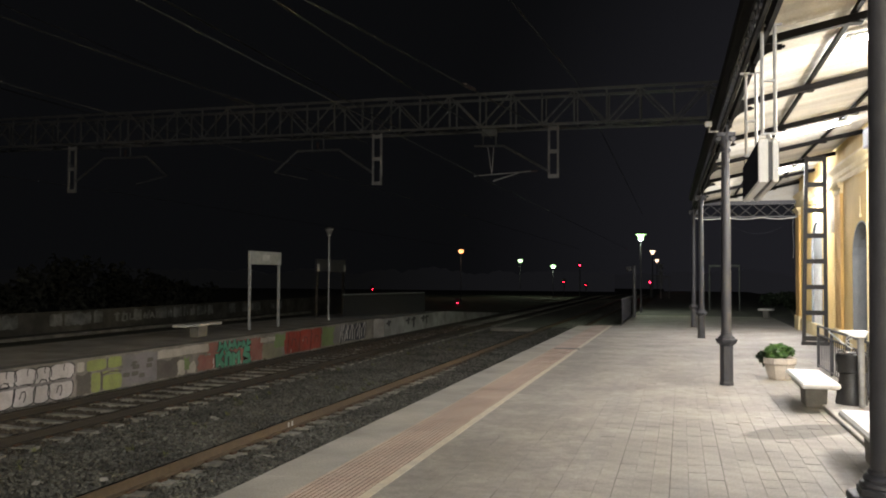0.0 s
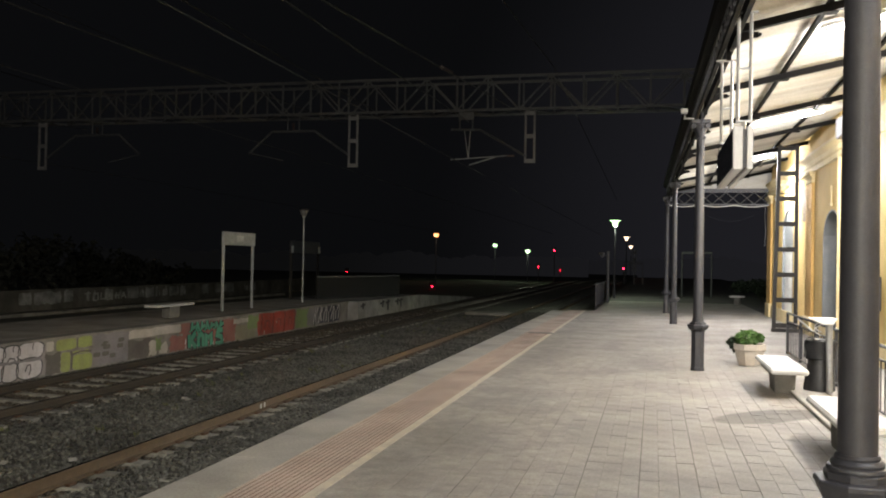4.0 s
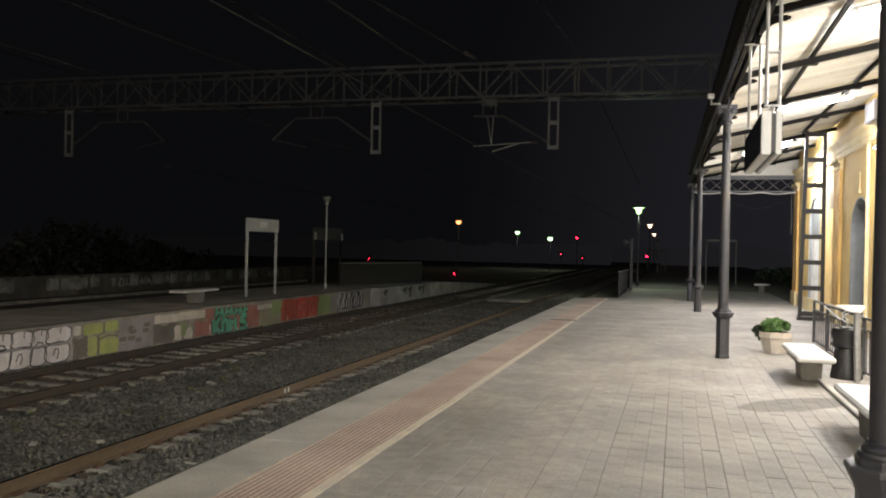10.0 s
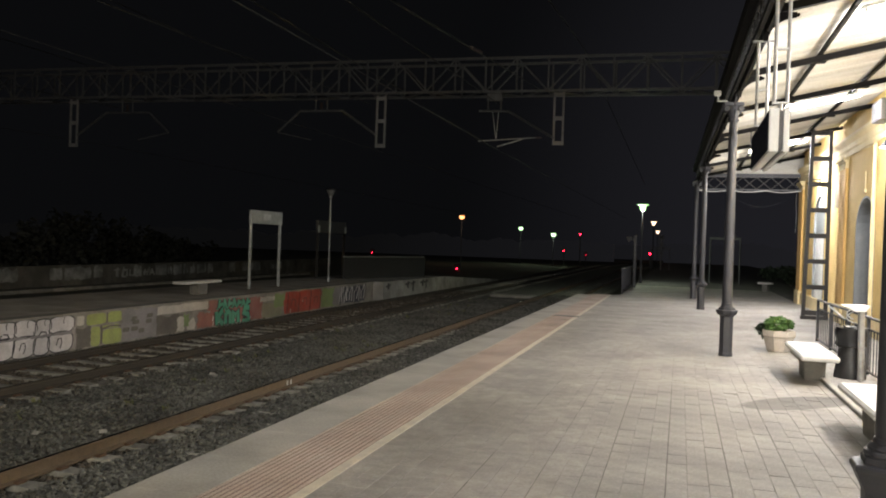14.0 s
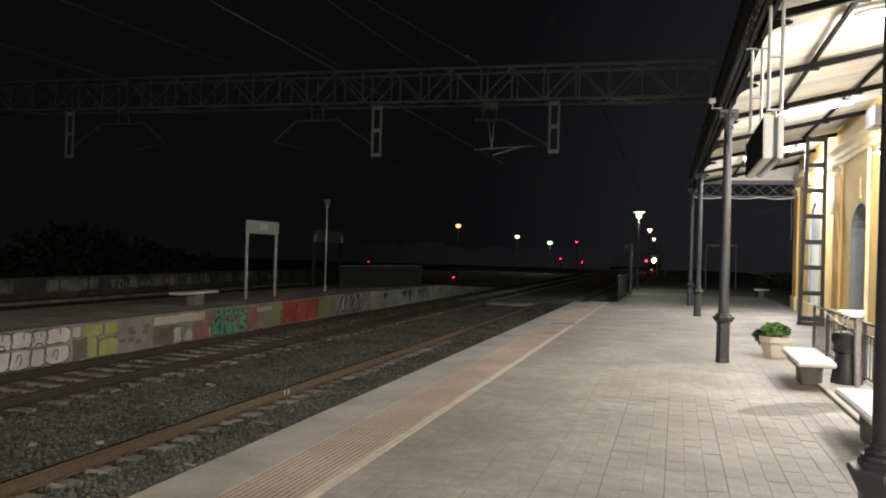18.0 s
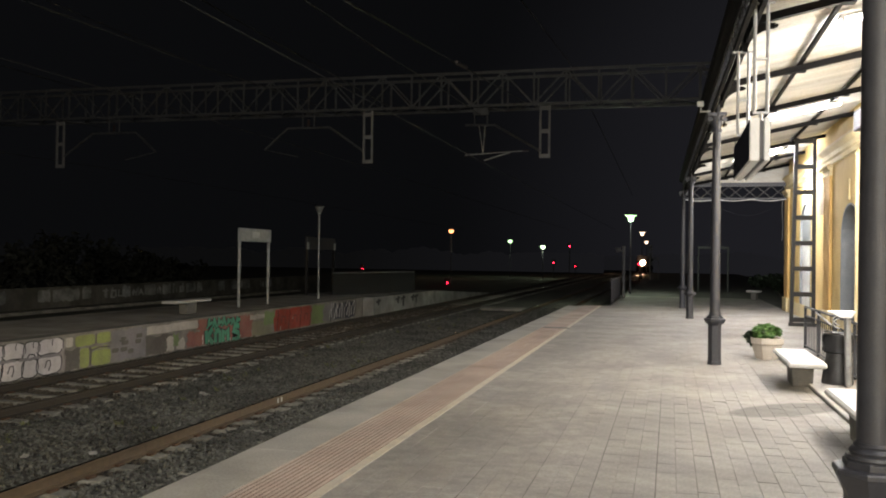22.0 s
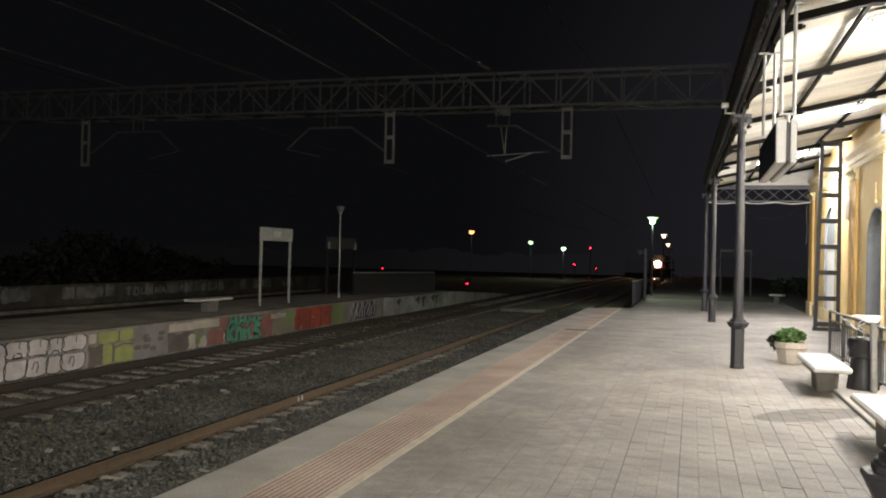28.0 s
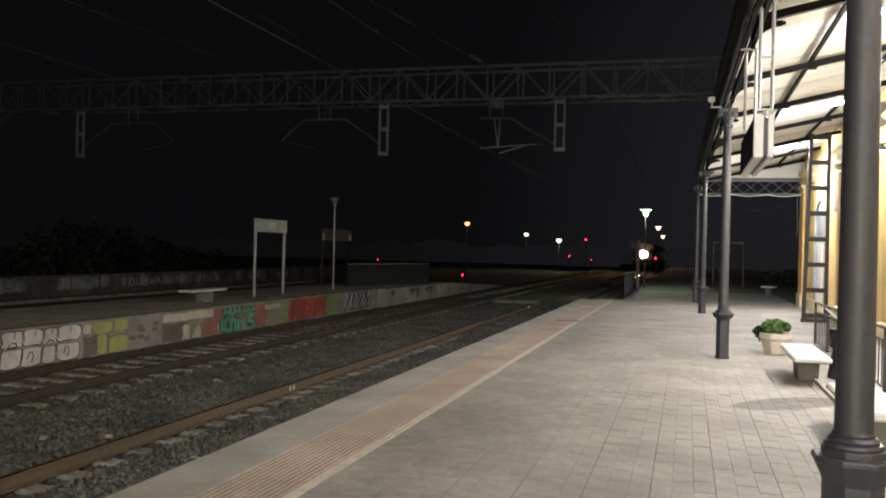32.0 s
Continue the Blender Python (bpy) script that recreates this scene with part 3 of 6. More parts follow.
me.materials.append(M_WEED)
tagged(new("weeds", me), "dry weeds between the ballast stones", "weeds", kind="stuff")
# scraps of paper on the ballast
for x, y in ((-4.43, 13.67), (-4.26, 13.54), (-3.36, 9.16), (-3.92, 8.64), (-2.87, 13.38), (-0.42, 9.9)):
    bm = B()
    w = rng.uniform(0.035, 0.055)
    a = rng.uniform(0, 3)
    z = BEDZ + heap(x, min(abs(x - TRACK_1), abs(x - TRACK_2))) + 0.045
    ring = [bm.verts.new((x + u * w * math.cos(a) - v * 0.05 * math.sin(a), y + u * w * math.sin(a) + v * 0.05 * math.cos(a), z + dz)) for u, v, dz in ((-1, -1, 0), (0, -1.2, 0.03), (1, -0.8, 0), (1, 1, 0.01), (0, 0.8, 0.035), (-1, 1, 0))]
    bm.faces.new((ring[0], ring[1], ring[4], ring[5]))
    bm.faces.new((ring[1], ring[2], ring[3], ring[4]))
    ext = bmesh.ops.extrude_face_region(bm, geom=bm.faces[:])
    bmesh.ops.translate(bm, vec=(0, 0, 0.003), verts=[g for g in ext["geom"] if isinstance(g, bmesh.types.BMVert)])
    solid("paper_scrap", bm, M_PAPER, "crumpled pale paper scrap on the ballast", "litter", group="litter")


# ---- canopy ----
COLS = [(4.725, -7.6), (4.733, 3.92), (4.58, 15.45), (4.42, 27.45), (4.28, 33.4)]


def column(x, y, lean=0.0):
    t = thing("canopy_column", (x, y, 0), "dark grey cast-iron canopy column on a panelled pedestal", "column", "canopy columns")
    # the column nearest the entrance stands on a taller, stouter pedestal than the rest
    up, k = (0.0, 1.0) if y < 5 else (-0.085, 0.84)
    bm = B()
    f = k if y < 5 else 1.02
    lathe(bm, [(0.15 * k, 0), (0.15 * k, 0.05), (0.140 * k, 0.07), (0.140 * k, 0.765 + up), (0.150 * k, 0.79 + up), (0.166 * f, 0.82 + up), (0.186 * f, 0.862 + up), (0.192 * f, 0.87 + up), (0.192 * f, 0.888 + up), (0.184 * f, 0.896 + up), (0.146 * f, 0.90 + up), (0.146 * f, 0.928 + up), (0.13 * f, 0.936 + up)], 8)
    part("pedestal", bm, M_IRON, t)
    bm = B()
    lathe(bm, [(0.128 * k, 0.93 + up), (0.134 * k, 0.942 + up), (0.130 * k, 0.956 + up), (0.114 * k, 0.96 + up), (0.118 * k, 0.972 + up), (0.108 * k, 0.986 + up), (0.096, 0.99 + up), (0.099, 1.0 + up), (0.092, 1.012 + up)], 20)
    part("moulded_collar", bm, M_IRON, t, smooth=True)
    bm = B()
    lathe(bm, [(0.087, 0.99 + up), (0.083, 2.0), (0.076, 3.2), (0.07, 4.08)], 20)
    part("shaft", bm, M_IRON, t, smooth=True)
    bm = B()
    lathe(bm, [(0.068, 4.08), (0.095, 4.10), (0.095, 4.13), (0.075, 4.15), (0.09, 4.22), (0.13, 4.30), (0.15, 4.36)], 16)
    box(bm, -0.16, -0.16, 4.36, 0.16, 0.16, 4.42)
    for sx, sy in ((1, 1), (1, -1), (-1, 1), (-1, -1)):
        tube(bm, (sx * 0.12, sy * 0.12 - 0.03, 4.31), (sx * 0.12, sy * 0.12 + 0.03, 4.31), 0.045, seg=10)
    part("capital", bm, M_IRON, t, "scrolled iron capital", smooth=True)
    # curved brackets along the eave and towards the building
    for name, dx, dy in (("eave_bracket", 0, 1), ("eave_bracket", 0, -1), ("roof_bracket", 1, 0)):
        bm = B()
        pts = [(0.07 + 0.75 * (1 - math.cos(a)), 3.62 + 0.85 * math.sin(a)) for a in [i * math.pi / 16 for i in range(9)]]
        sweep(bm, [(dx * u, dy * u, v) for u, v in pts], 0.035, 0.055)
        tube(bm, (dx * 0.33 - dy * 0.015, dy * 0.33 - dx * 0.015, 4.3), (dx * 0.33 + dy * 0.015, dy * 0.33 + dx * 0.015, 4.3), 0.09, seg=12)
        if dy:
            part(name, bm, M_IRON, t)
        else:
            bm.free()
    return t


for cx, cy in COLS:
    column(cx, cy)

canopy = thing("platform_canopy", (0, 0, 0), "lean-to canopy of cream corrugated sheet on dark iron rafters", "canopy")


def eave_x(y):
    return 4.70 - (y - 3.92) * 0.0143


Y0, Y1 = -13.0, 33.6
# corrugated roof sheets, one bay each
RAFTERS = [-12.8, -12.4, -8.6, -4.8, -1.0, 2.8, 6.6, 10.4, 14.2, 18.0, 21.8, 25.6, 29.4, 33.2, 33.55]
for ya, yb in zip(RAFTERS, RAFTERS[1:]):
    bm = B()
    steps = int((yb - ya) / 0.038)
    prev = None
    for j in range(steps + 1):
        y = ya + (yb - ya) * j / steps
        h = 0.03 * math.sin(2 * math.pi * y / 0.152)
        xe = eave_x(y) + 0.06
        cur = [bm.verts.new((x, y, roof_z(x) + 0.20 + h)) for x in (xe, 6.2, WALL + 0.05)]
        if prev:
            for i in range(2):
                bm.faces.new((prev[i], prev[i + 1], cur[i + 1], cur[i]))
        prev = cur
    part("roof_sheet", bm, M_ROOF, canopy, smooth=True)
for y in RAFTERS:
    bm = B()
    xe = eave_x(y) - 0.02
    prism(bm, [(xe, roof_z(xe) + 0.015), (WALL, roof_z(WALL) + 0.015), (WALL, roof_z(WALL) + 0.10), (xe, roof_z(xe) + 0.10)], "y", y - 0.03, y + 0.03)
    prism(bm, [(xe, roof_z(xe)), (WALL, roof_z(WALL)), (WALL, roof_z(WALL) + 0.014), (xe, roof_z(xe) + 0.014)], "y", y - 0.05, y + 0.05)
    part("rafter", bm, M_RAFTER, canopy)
    # arched web bracket of the rafter at the girder
    bm = B()
    x0, zt = eave_x(y) + 0.02, roof_z(eave_x(y)) + 0.045
    arc = [(0.33 * (1 - math.cos(i / 8 * math.pi / 2)), -0.33 + 0.29 * math.sin(i / 8 * math.pi / 2)) for i in range(9)]
    sweep(bm, [(x0 + 0.02 + u, y, zt + v) for u, v in arc], 0.028, 0.055)
    prism(bm, [(x0, zt), (x0, zt - 0.33)] + [(x0 + 0.02 + u, zt + v) for u, v in arc] + [(x0 + 0.36, zt)], "y", y - 0.012, y + 0.012)
    part("rafter_bracket", bm, M_RAFTER, canopy)
    bm = B()
    tube(bm, (x0 + 0.37, y - 0.03, zt - 0.035), (x0 + 0.37, y + 0.03, zt - 0.035), 0.018, seg=10)
    part("bracket_scroll", bm, M_RAFTER, canopy)
# two long ties under the sheets, with a gusset on every rafter
for x in (5.78, 7.12):
    bm = B()
    bar(bm, (x, Y0, roof_z(x) + 0.128), (x, Y1, roof_z(x) + 0.128), 0.055, 0.055)
    part("roof_tie", bm, M_RAFTER, canopy)
    for y in RAFTERS[1:-1]:
        bm = B()
        box(bm, x - 0.08, y - 0.08, roof_z(x) - 0.02, x + 0.08, y + 0.08, roof_z(x) - 0.006, 0.003)
        part("gusset_plate", bm, M_RAFTER, canopy)
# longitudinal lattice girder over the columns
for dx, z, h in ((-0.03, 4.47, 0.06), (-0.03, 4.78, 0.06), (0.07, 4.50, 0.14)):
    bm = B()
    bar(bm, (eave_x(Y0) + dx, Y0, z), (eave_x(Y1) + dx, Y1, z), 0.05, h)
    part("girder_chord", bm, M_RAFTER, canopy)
y = Y0
while y < Y1 - 0.3:
    bm = B()
    for p, q in ((4.48, 4.76), (4.76, 4.48)):
        bar(bm, (eave_x(y) - 0.03, y, p), (eave_x(y + 0.36) - 0.03, y + 0.36, q), 0.012, 0.035)
    tube(bm, (eave_x(y) - 0.045, y + 0.18, 4.62), (eave_x(y) - 0.015, y + 0.18, 4.62), 0.05, seg=8)
    # lighter iron than the chords: light on the lattice, put into its colour
    part("lattice_cross", bm, M_IRON, canopy)
    y += 0.36
# gutter and fascia on the track side
bm = B()
g = [(-0.15, 4.80), (-0.03, 4.80), (-0.03, 4.94), (-0.045, 4.94), (-0.045, 4.82), (-0.135, 4.82), (-0.135, 4.96), (-0.16, 4.96)]
for (ya, yb) in ((Y0, 10), (10, Y1)):
    pa = [bm.verts.new((eave_x(ya) + u, ya, v)) for u, v in g]
    pb = [bm.verts.new((eave_x(yb) + u, yb, v)) for u, v in g]
    for i in range(8):
        bm.faces.new((pa[i], pa[(i + 1) % 8], pb[(i + 1) % 8], pb[i]))
bmesh.ops.recalc_face_normals(bm, faces=bm.faces[:])
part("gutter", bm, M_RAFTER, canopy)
# closing board of the roof's end
bm = B()
prism(bm, [(4.28, 4.745), (8.0, 4.745), (8.0, roof_z(8.0) + 0.19), (4.28, roof_z(4.28) + 0.19)], "y", 33.36, 33.44)
part("end_board", bm, M_ROOF, canopy)
# end frieze: lattice between the last column and the building
bm = B()
for z in (4.14, 4.62):
    bar(bm, (4.3, 33.4, z), (8.0, 33.4, z), 0.05, 0.05)
box(bm, 4.3, 33.36, 4.62, 8.0, 33.44, 4.74)
part("frieze_frame", bm, M_IRON, canopy)
for i in range(7):
    bm = B()
    x0 = 4.4 + i * 0.5
    bar(bm, (x0, 33.4, 4.16), (x0 + 0.5, 33.4, 4.6), 0.02, 0.028)
    bar(bm, (x0, 33.4, 4.6), (x0 + 0.5, 33.4, 4.16), 0.02, 0.028)
    part("frieze_cross", bm, M_POST, canopy)
bm = B()
sweep(bm, [(4.35 + i * 0.1, 33.3, 4.10 - 0.045 * abs(math.sin(i / 36 * math.pi * 3)) - 0.01 * math.sin(i * 0.5)) for i in range(37)], 0.013)
part("slack_cable", bm, M_WHITE, canopy, "pale cable slung under the frieze")
bm = B()
sweep(bm, [(5.7 + i * 0.17, 33.3, 3.75 - 0.25 * math.sin(i / 10 * math.pi)) for i in range(11)], 0.003)
part("slack_cable", bm, M_IRON, canopy)
bm = B()
sweep(bm, [(7.79 - 0.015 * math.sin(i), 33.3, 4.06 - i * 0.21) for i in range(8)], 0.007)
part("hanging_cable", bm, M_GALV, canopy)
# gusset and spotlight by the column head
spot = thing("floodlight", (4.30, 15.2, 4.55), "small galvanised floodlight on the canopy edge", "floodlight")
bm = B()
box(bm, -0.07, -0.05, -0.04, 0.05, 0.05, 0.05, 0.015)
part("housing", bm, M_WHITE, spot)
bm = B()
tube(bm, (0, 0, -0.12), (0, 0, -0.04), 0.015)
box(bm, -0.02, -0.03, -0.14, 0.16, 0.03, -0.12)
part("bracket", bm, M_GALV, spot)

# fluorescent fittings under the roof
for lx, ly in TUBES:
    z = roof_z(lx) + 0.06
    t = thing("ceiling_light", (lx, ly, z), "lit fluorescent batten under the canopy roof", "lamp", "canopy lights")
    ang = math.atan(SLOPE)
    bm = B()
    box(bm, -0.75, -0.09, 0.0, 0.65, 0.09, 0.05, 0.01)
    part("batten", bm, M_WHITE, t)
    for o in (-0.045, 0.045):
        bm = B()
        tube(bm, (-0.76, o, -0.03), (0.7, o, -0.03), 0.019, seg=10)
        part("tube", bm, M_TUBE, t, "lit white tube")
    for o in (-0.71, 0.71):
        bm = B()
        box(bm, o - 0.02, -0.08, -0.055, o + 0.02, 0.08, 0.0)
        part("end_cap", bm, M_WHITE, t)
    t.rotation_euler = (0, -ang, 0)

# hanging train display with its pipe hangers
disp = thing("train_display", (4.675, 9.95, 0), "double-sided black train display hung on galvanised pipes", "display")
for x0, x1, side in ((-0.096, -0.003, -1), (0.038, 0.096, 1)):
    bm = B()
    box(bm, x0, -1.15, 2.845, x1, 1.12, 3.285, 0.008)
    part("case", bm, M_WHITE, disp, "pale grey metal case")
    bm = B()
    x = x0 if side < 0 else x1
    box(bm, min(x, x + side * 0.006), -1.125, 2.865, max(x, x + side * 0.006), 1.095, 3.265)
    part("screen", bm, M_SCREEN, disp, "black dead screen")
bm = B()
box(bm, -0.004, -1.12, 2.87, 0.039, 1.09, 3.26)
part("inner_frame", bm, M_DULL, disp, "grey frame between the two cases")
for y, xa, xb, tie, top in ((-0.95, -0.04, 0.085, 3.916, 4.50), (0.70, -0.085, 0.032, 3.79, 4.38)):
    for x in (xa, xb):
        bm = B()
        tube(bm, (x, y, 3.365), (x, y, top), 0.019, seg=10)
        part("hanger_pipe", bm, M_GALV, disp)
    for z, e in ((3.365, 0.02), (tie, 0.015), (top, 0.07)):
        bm = B()
        box(bm, xa - e, y - 0.02, z - 0.011, xb + e, y + 0.02, z + 0.011, 0.003)
        part("hanger_clamp", bm, M_GALV, disp)
    bm = B()
    tube(bm, ((xa + xb) / 2, y, 3.24), ((xa + xb) / 2, y, 3.365), 0.022)
    part("hanger_stub", bm, M_GALV, disp)
    bm = B()
    tube(bm, ((xa + xb) / 2, y, top), ((xa + xb) / 2, y, 4.60), 0.02)
    part("hanger_top", bm, M_IRON, disp)

# ---- station building ----
house = thing("station_building", (0, 0, 0), "yellow rendered station building with cream pilasters and arched doors", "building")
DOORS = [(-4.05, 0), (2.55, 0), (9.15, 0), (15.75, 0), (22.12, 0), (29.2, 0)]
DW = 1.1


def arch_points(yc, w, z0, spring, n=12):
    h = w * 0.74
    return [(yc - w, z0), (yc - w, spring)] + [(yc - w * math.cos(math.pi * i / n), spring + h * math.sin(math.pi * i / n)) for i in range(1, n)] + [(yc + w, spring), (yc + w, z0)]


def wall_panel(y0, y1, yc, w, spring, z0=0.0, z1=6.2):
    """A length of wall with an arched opening through it."""
    bm = B()
    for a, b in ((y0, yc - w), (yc + w, y1)):
        box(bm, WALL, a, z0, WALL + 0.5, b, z1)
    arch = arch_points(yc, w, z0, spring)[1:-1]
    for (ya, za), (yb, zb) in zip(arch, arch[1:]):
        f = [bm.verts.new((x, y, z)) for x in (WALL, WALL + 0.5) for y, z in ((ya, za), (yb, zb), (yb, z1), (ya, z1))]
        for q in ((0, 1, 2, 3), (7, 6, 5, 4), (0, 4, 5, 1)):
            bm.faces.new([f[k] for k in q])
    bmesh.ops.remove_doubles(bm, verts=bm.verts[:], dist=0.0005)
    bmesh.ops.recalc_face_normals(bm, faces=bm.faces[:])
    return bm


edges = [-14.0, -0.75, 5.85, 12.45, 19.05, 25.35, 34.0]
for (ya, yb), (yc, _) in zip(zip(edges, edges[1:]), DOORS):
    spring = 2.9 if yc > 28 else 2.45
    part("wall", wall_panel(ya, yb, yc, DW, spring), M_YWALL, house)
    # lining, set back with the door
    rec = 0.03 if yc > 28 else 0.30
    bm = B()
    inner, outer = arch_points(yc, DW - 0.05, 0.13, spring), arch_points(yc, DW - 0.001, 0.13, spring)
    for i in range(len(inner) - 1):
        a, b, c, d = inner[i], inner[i + 1], outer[i + 1], outer[i]
        v = [bm.verts.new((x, *p)) for x in (WALL - 0.012, WALL + rec + 0.04) for p in (a, b, c, d)]
        for f in ((0, 1, 2, 3), (7, 6, 5, 4), (0, 4, 5, 1), (1, 5, 6, 2), (2, 6, 7, 3), (3, 7, 4, 0)):
            bm.faces.new([v[q] for q in f])
    bmesh.ops.recalc_face_normals(bm, faces=bm.faces[:])
    part("door_surround", bm, M_DOOR, house, "grey painted arch lining")
    # door leaves and fanlight
    d = B()
    prism(d, arch_points(yc, DW - 0.005, 0.13, spring), "x", WALL + rec + 0.03, WALL + rec + 0.07)
    door = part("door", d, M_WHITE if yc > 28 else M_DOOR, house, "white arched door" if yc > 28 else "grey-blue arched door")
    for s in (-1, 1):
        for z0, z1 in ((0.3, 1.0), (1.15, 2.2)):
            bm = B()
            y0 = yc + s * 0.53
            box(bm, WALL + rec + 0.012, y0 - 0.4, z0, WALL + rec + 0.035, y0 + 0.4, z1, 0.012)
            part("door_panel", bm, M_WHITE if yc > 28 else M_DOOR, door)
    bm = B()
    box(bm, WALL + rec + 0.005, yc - DW + 0.06, 2.38, WALL + rec + 0.04, yc + DW - 0.06, 2.5)
    part("transom", bm, M_DOOR, door)
    bm = B()
    prism(bm, arch_points(yc, DW - 0.15, 2.52, spring + 0.09), "x", WALL + rec + 0.02, WALL + rec + 0.032)
    part("fanlight", bm, M_DOOR, door, "boarded grey fanlight")
# end wall, back, and upper part
bm = B()
box(bm, WALL + 0.5, 33.5, 0.1, 17, 34.0, 6.2)
part("end_wall", bm, M_YWALL, house)
bm = B()
box(bm, WALL - 0.0, -14, 6.2, 17, 34.0, 6.5)
box(bm, 16.5, -14, 0.1, 17, 33.5, 6.2)
box(bm, WALL + 0.5, -14.5, 0.1, 17, -14.0, 6.2)
part("upper_wall", bm, M_YWALL, house)
# pilasters with capitals and a cornice
for y in (-7.3, -0.75, 5.85, 12.45, 19.05, 25.0, 33.4):
    bm = B()
    box(bm, WALL - 0.07, y - 0.48, 0.5, WALL + 0.01, y + 0.48, 4.15, 0.01)
    pil = part("pilaster", bm, M_OCHRE, house)
    bm = B()
    for z0, z1, o in ((4.15, 4.20, 0.03), (4.20, 4.30, 0.0), (4.30, 4.36, 0.05), (4.36, 4.44, 0.09)):
        box(bm, WALL - 0.07 - o, y - 0.48 - o, z0, WALL + 0.01, y + 0.48 + o, z1, 0.008)
    part("pilaster_capital", bm, M_CREAM, pil)
    bm = B()
    box(bm, WALL - 0.12, y - 0.54, 0.0, WALL + 0.01, y + 0.54, 0.5, 0.015)
    part("pilaster_base", bm, M_CREAM, pil)
bm = B()
prism(bm, [(WALL + 0.02, 4.44), (WALL - 0.06, 4.44), (WALL - 0.06, 4.56), (WALL - 0.10, 4.60), (WALL - 0.10, 4.72), (WALL - 0.17, 4.78), (WALL - 0.21, 4.82), (WALL - 0.21, 4.88), (WALL + 0.02, 4.88)], "y", -14, 33.98)
part("cornice", bm, M_CREAM, house, "cream moulded cornice")
bm = B()
box(bm, WALL - 0.05, -14, 0.0, WALL + 0.01, 33.98, 0.42)
part("plinth", bm, M_CREAM, house)
bm = B()
tube(bm, (WALL - 0.05, 21.05, 0.2), (WALL - 0.05, 21.05, 4.45), 0.045)
part("downpipe", bm, M_CREAM, house, "cream downpipe")
cable = thing("wall_cable", (0, 0, 0), "pale cable clipped along the cornice", "cable")
bm = B()
sweep(bm, [(WALL - 0.085, 20.1 + i * 0.64, 4.42 - 0.03 * math.sin(i * 0.9) - 0.006 * i) for i in range(11)], 0.012)
part("cable_run", bm, M_CREAM, cable)
cd = thing("conduit", (WALL - 0.03, 22.1, 0), "short white vertical conduit above the door arch", "conduit")
bm = B()
tube(bm, (0, 0, 3.42), (0, 0, 3.85), 0.016)
part("pipe", bm, M_CREAM, cd)
bm = B()
box(bm, -0.03, -0.05, 3.34, 0.03, 0.05, 3.43, 0.012)
part("fitting", bm, M_CREAM, cd)
# things fixed on the wall
plaque = thing("wall_plaque", (WALL - 0.03, 25.9, 3.62), "narrow brown wall plaque", "plaque")
bm = B()
box(bm, -0.02, -0.36, -0.46, 0.02, 0.36, 0.46, 0.01)
part("plate", bm, material("brown_plaque", (0.25, 0.18, 0.09), 0.6), plaque)
ac = thing("air_conditioner", (WALL - 0.17, 19.7, 4.92), "white outdoor air-conditioning unit under the canopy", "air conditioner")
bm = B()
box(bm, -0.16, -0.42, -0.22, 0.16, 0.42, 0.22, 0.02)
part("case", bm, M_GREYP, ac)
for i in range(7):
    bm = B()
    box(bm, -0.17, -0.36, -0.17 + i * 0.05, -0.155, 0.36, -0.15 + i * 0.05)
    part("grille_slat", bm, M_GALV, ac)
jb = thing("junction_box", (WALL - 0.07, 17.55, 1.4), "dark wall-mounted letter box", "box")
bm = B()
box(bm, -0.06, -0.2, -0.35, 0.06, 0.2, 0.3, 0.01)
part("case", bm, M_IRON, jb)
for y, z, _ in WALL_LAMPS:
    wl = thing("wall_lamp", (WALL, y, z), "lit wall lantern on an iron arm", "lamp", "wall lamps")
    bm = B()
    tube(bm, (0.02, 0, 0.17), (-0.32, 0, 0.17), 0.016)
    box(bm, -0.03, -0.06, 0.0, 0.01, 0.06, 0.22, 0.01)
    part("arm", bm, M_IRON, wl)
    bm = B()
    # wider hoods are added to keep the lamps' light off the roof
    wide = 0.08 if y > 25 else 0.15
    lathe(bm, [(wide, 0.02), (wide * 0.95, 0.035), (wide * 0.45, 0.12), (0.02, 0.18), (0.015, 0.165), (wide * 0.42, 0.105), (wide * 0.9, 0.025)], 16, (-0.32, 0, 0))
    part("hood", bm, M_IRON, wl)
    bm = B()
    bmesh.ops.create_uvsphere(bm, u_segments=12, v_segments=8, radius=0.036, matrix=Matrix.Translation((-0.32, 0, 0.05)))
    part("bulb", bm, M_BULB, wl, "glowing bulb", smooth=True)
for place in ((5.34, 22.0, 4.30),):
    bl = thing("bulkhead_lamp", place, "small lit lamp on a cable under the canopy", "lamp", "small lamps")
    bm = B()
    bmesh.ops.create_uvsphere(bm, u_segments=12, v_segments=8, radius=0.04)
    part("globe", bm, M_BULB, bl, smooth=True)
    bm = B()
    tube(bm, (0, 0, 0.06), (0, 0, roof_z(place[0]) + 0.1 - place[2]), 0.012)
    part("stem", bm, M_IRON, bl)
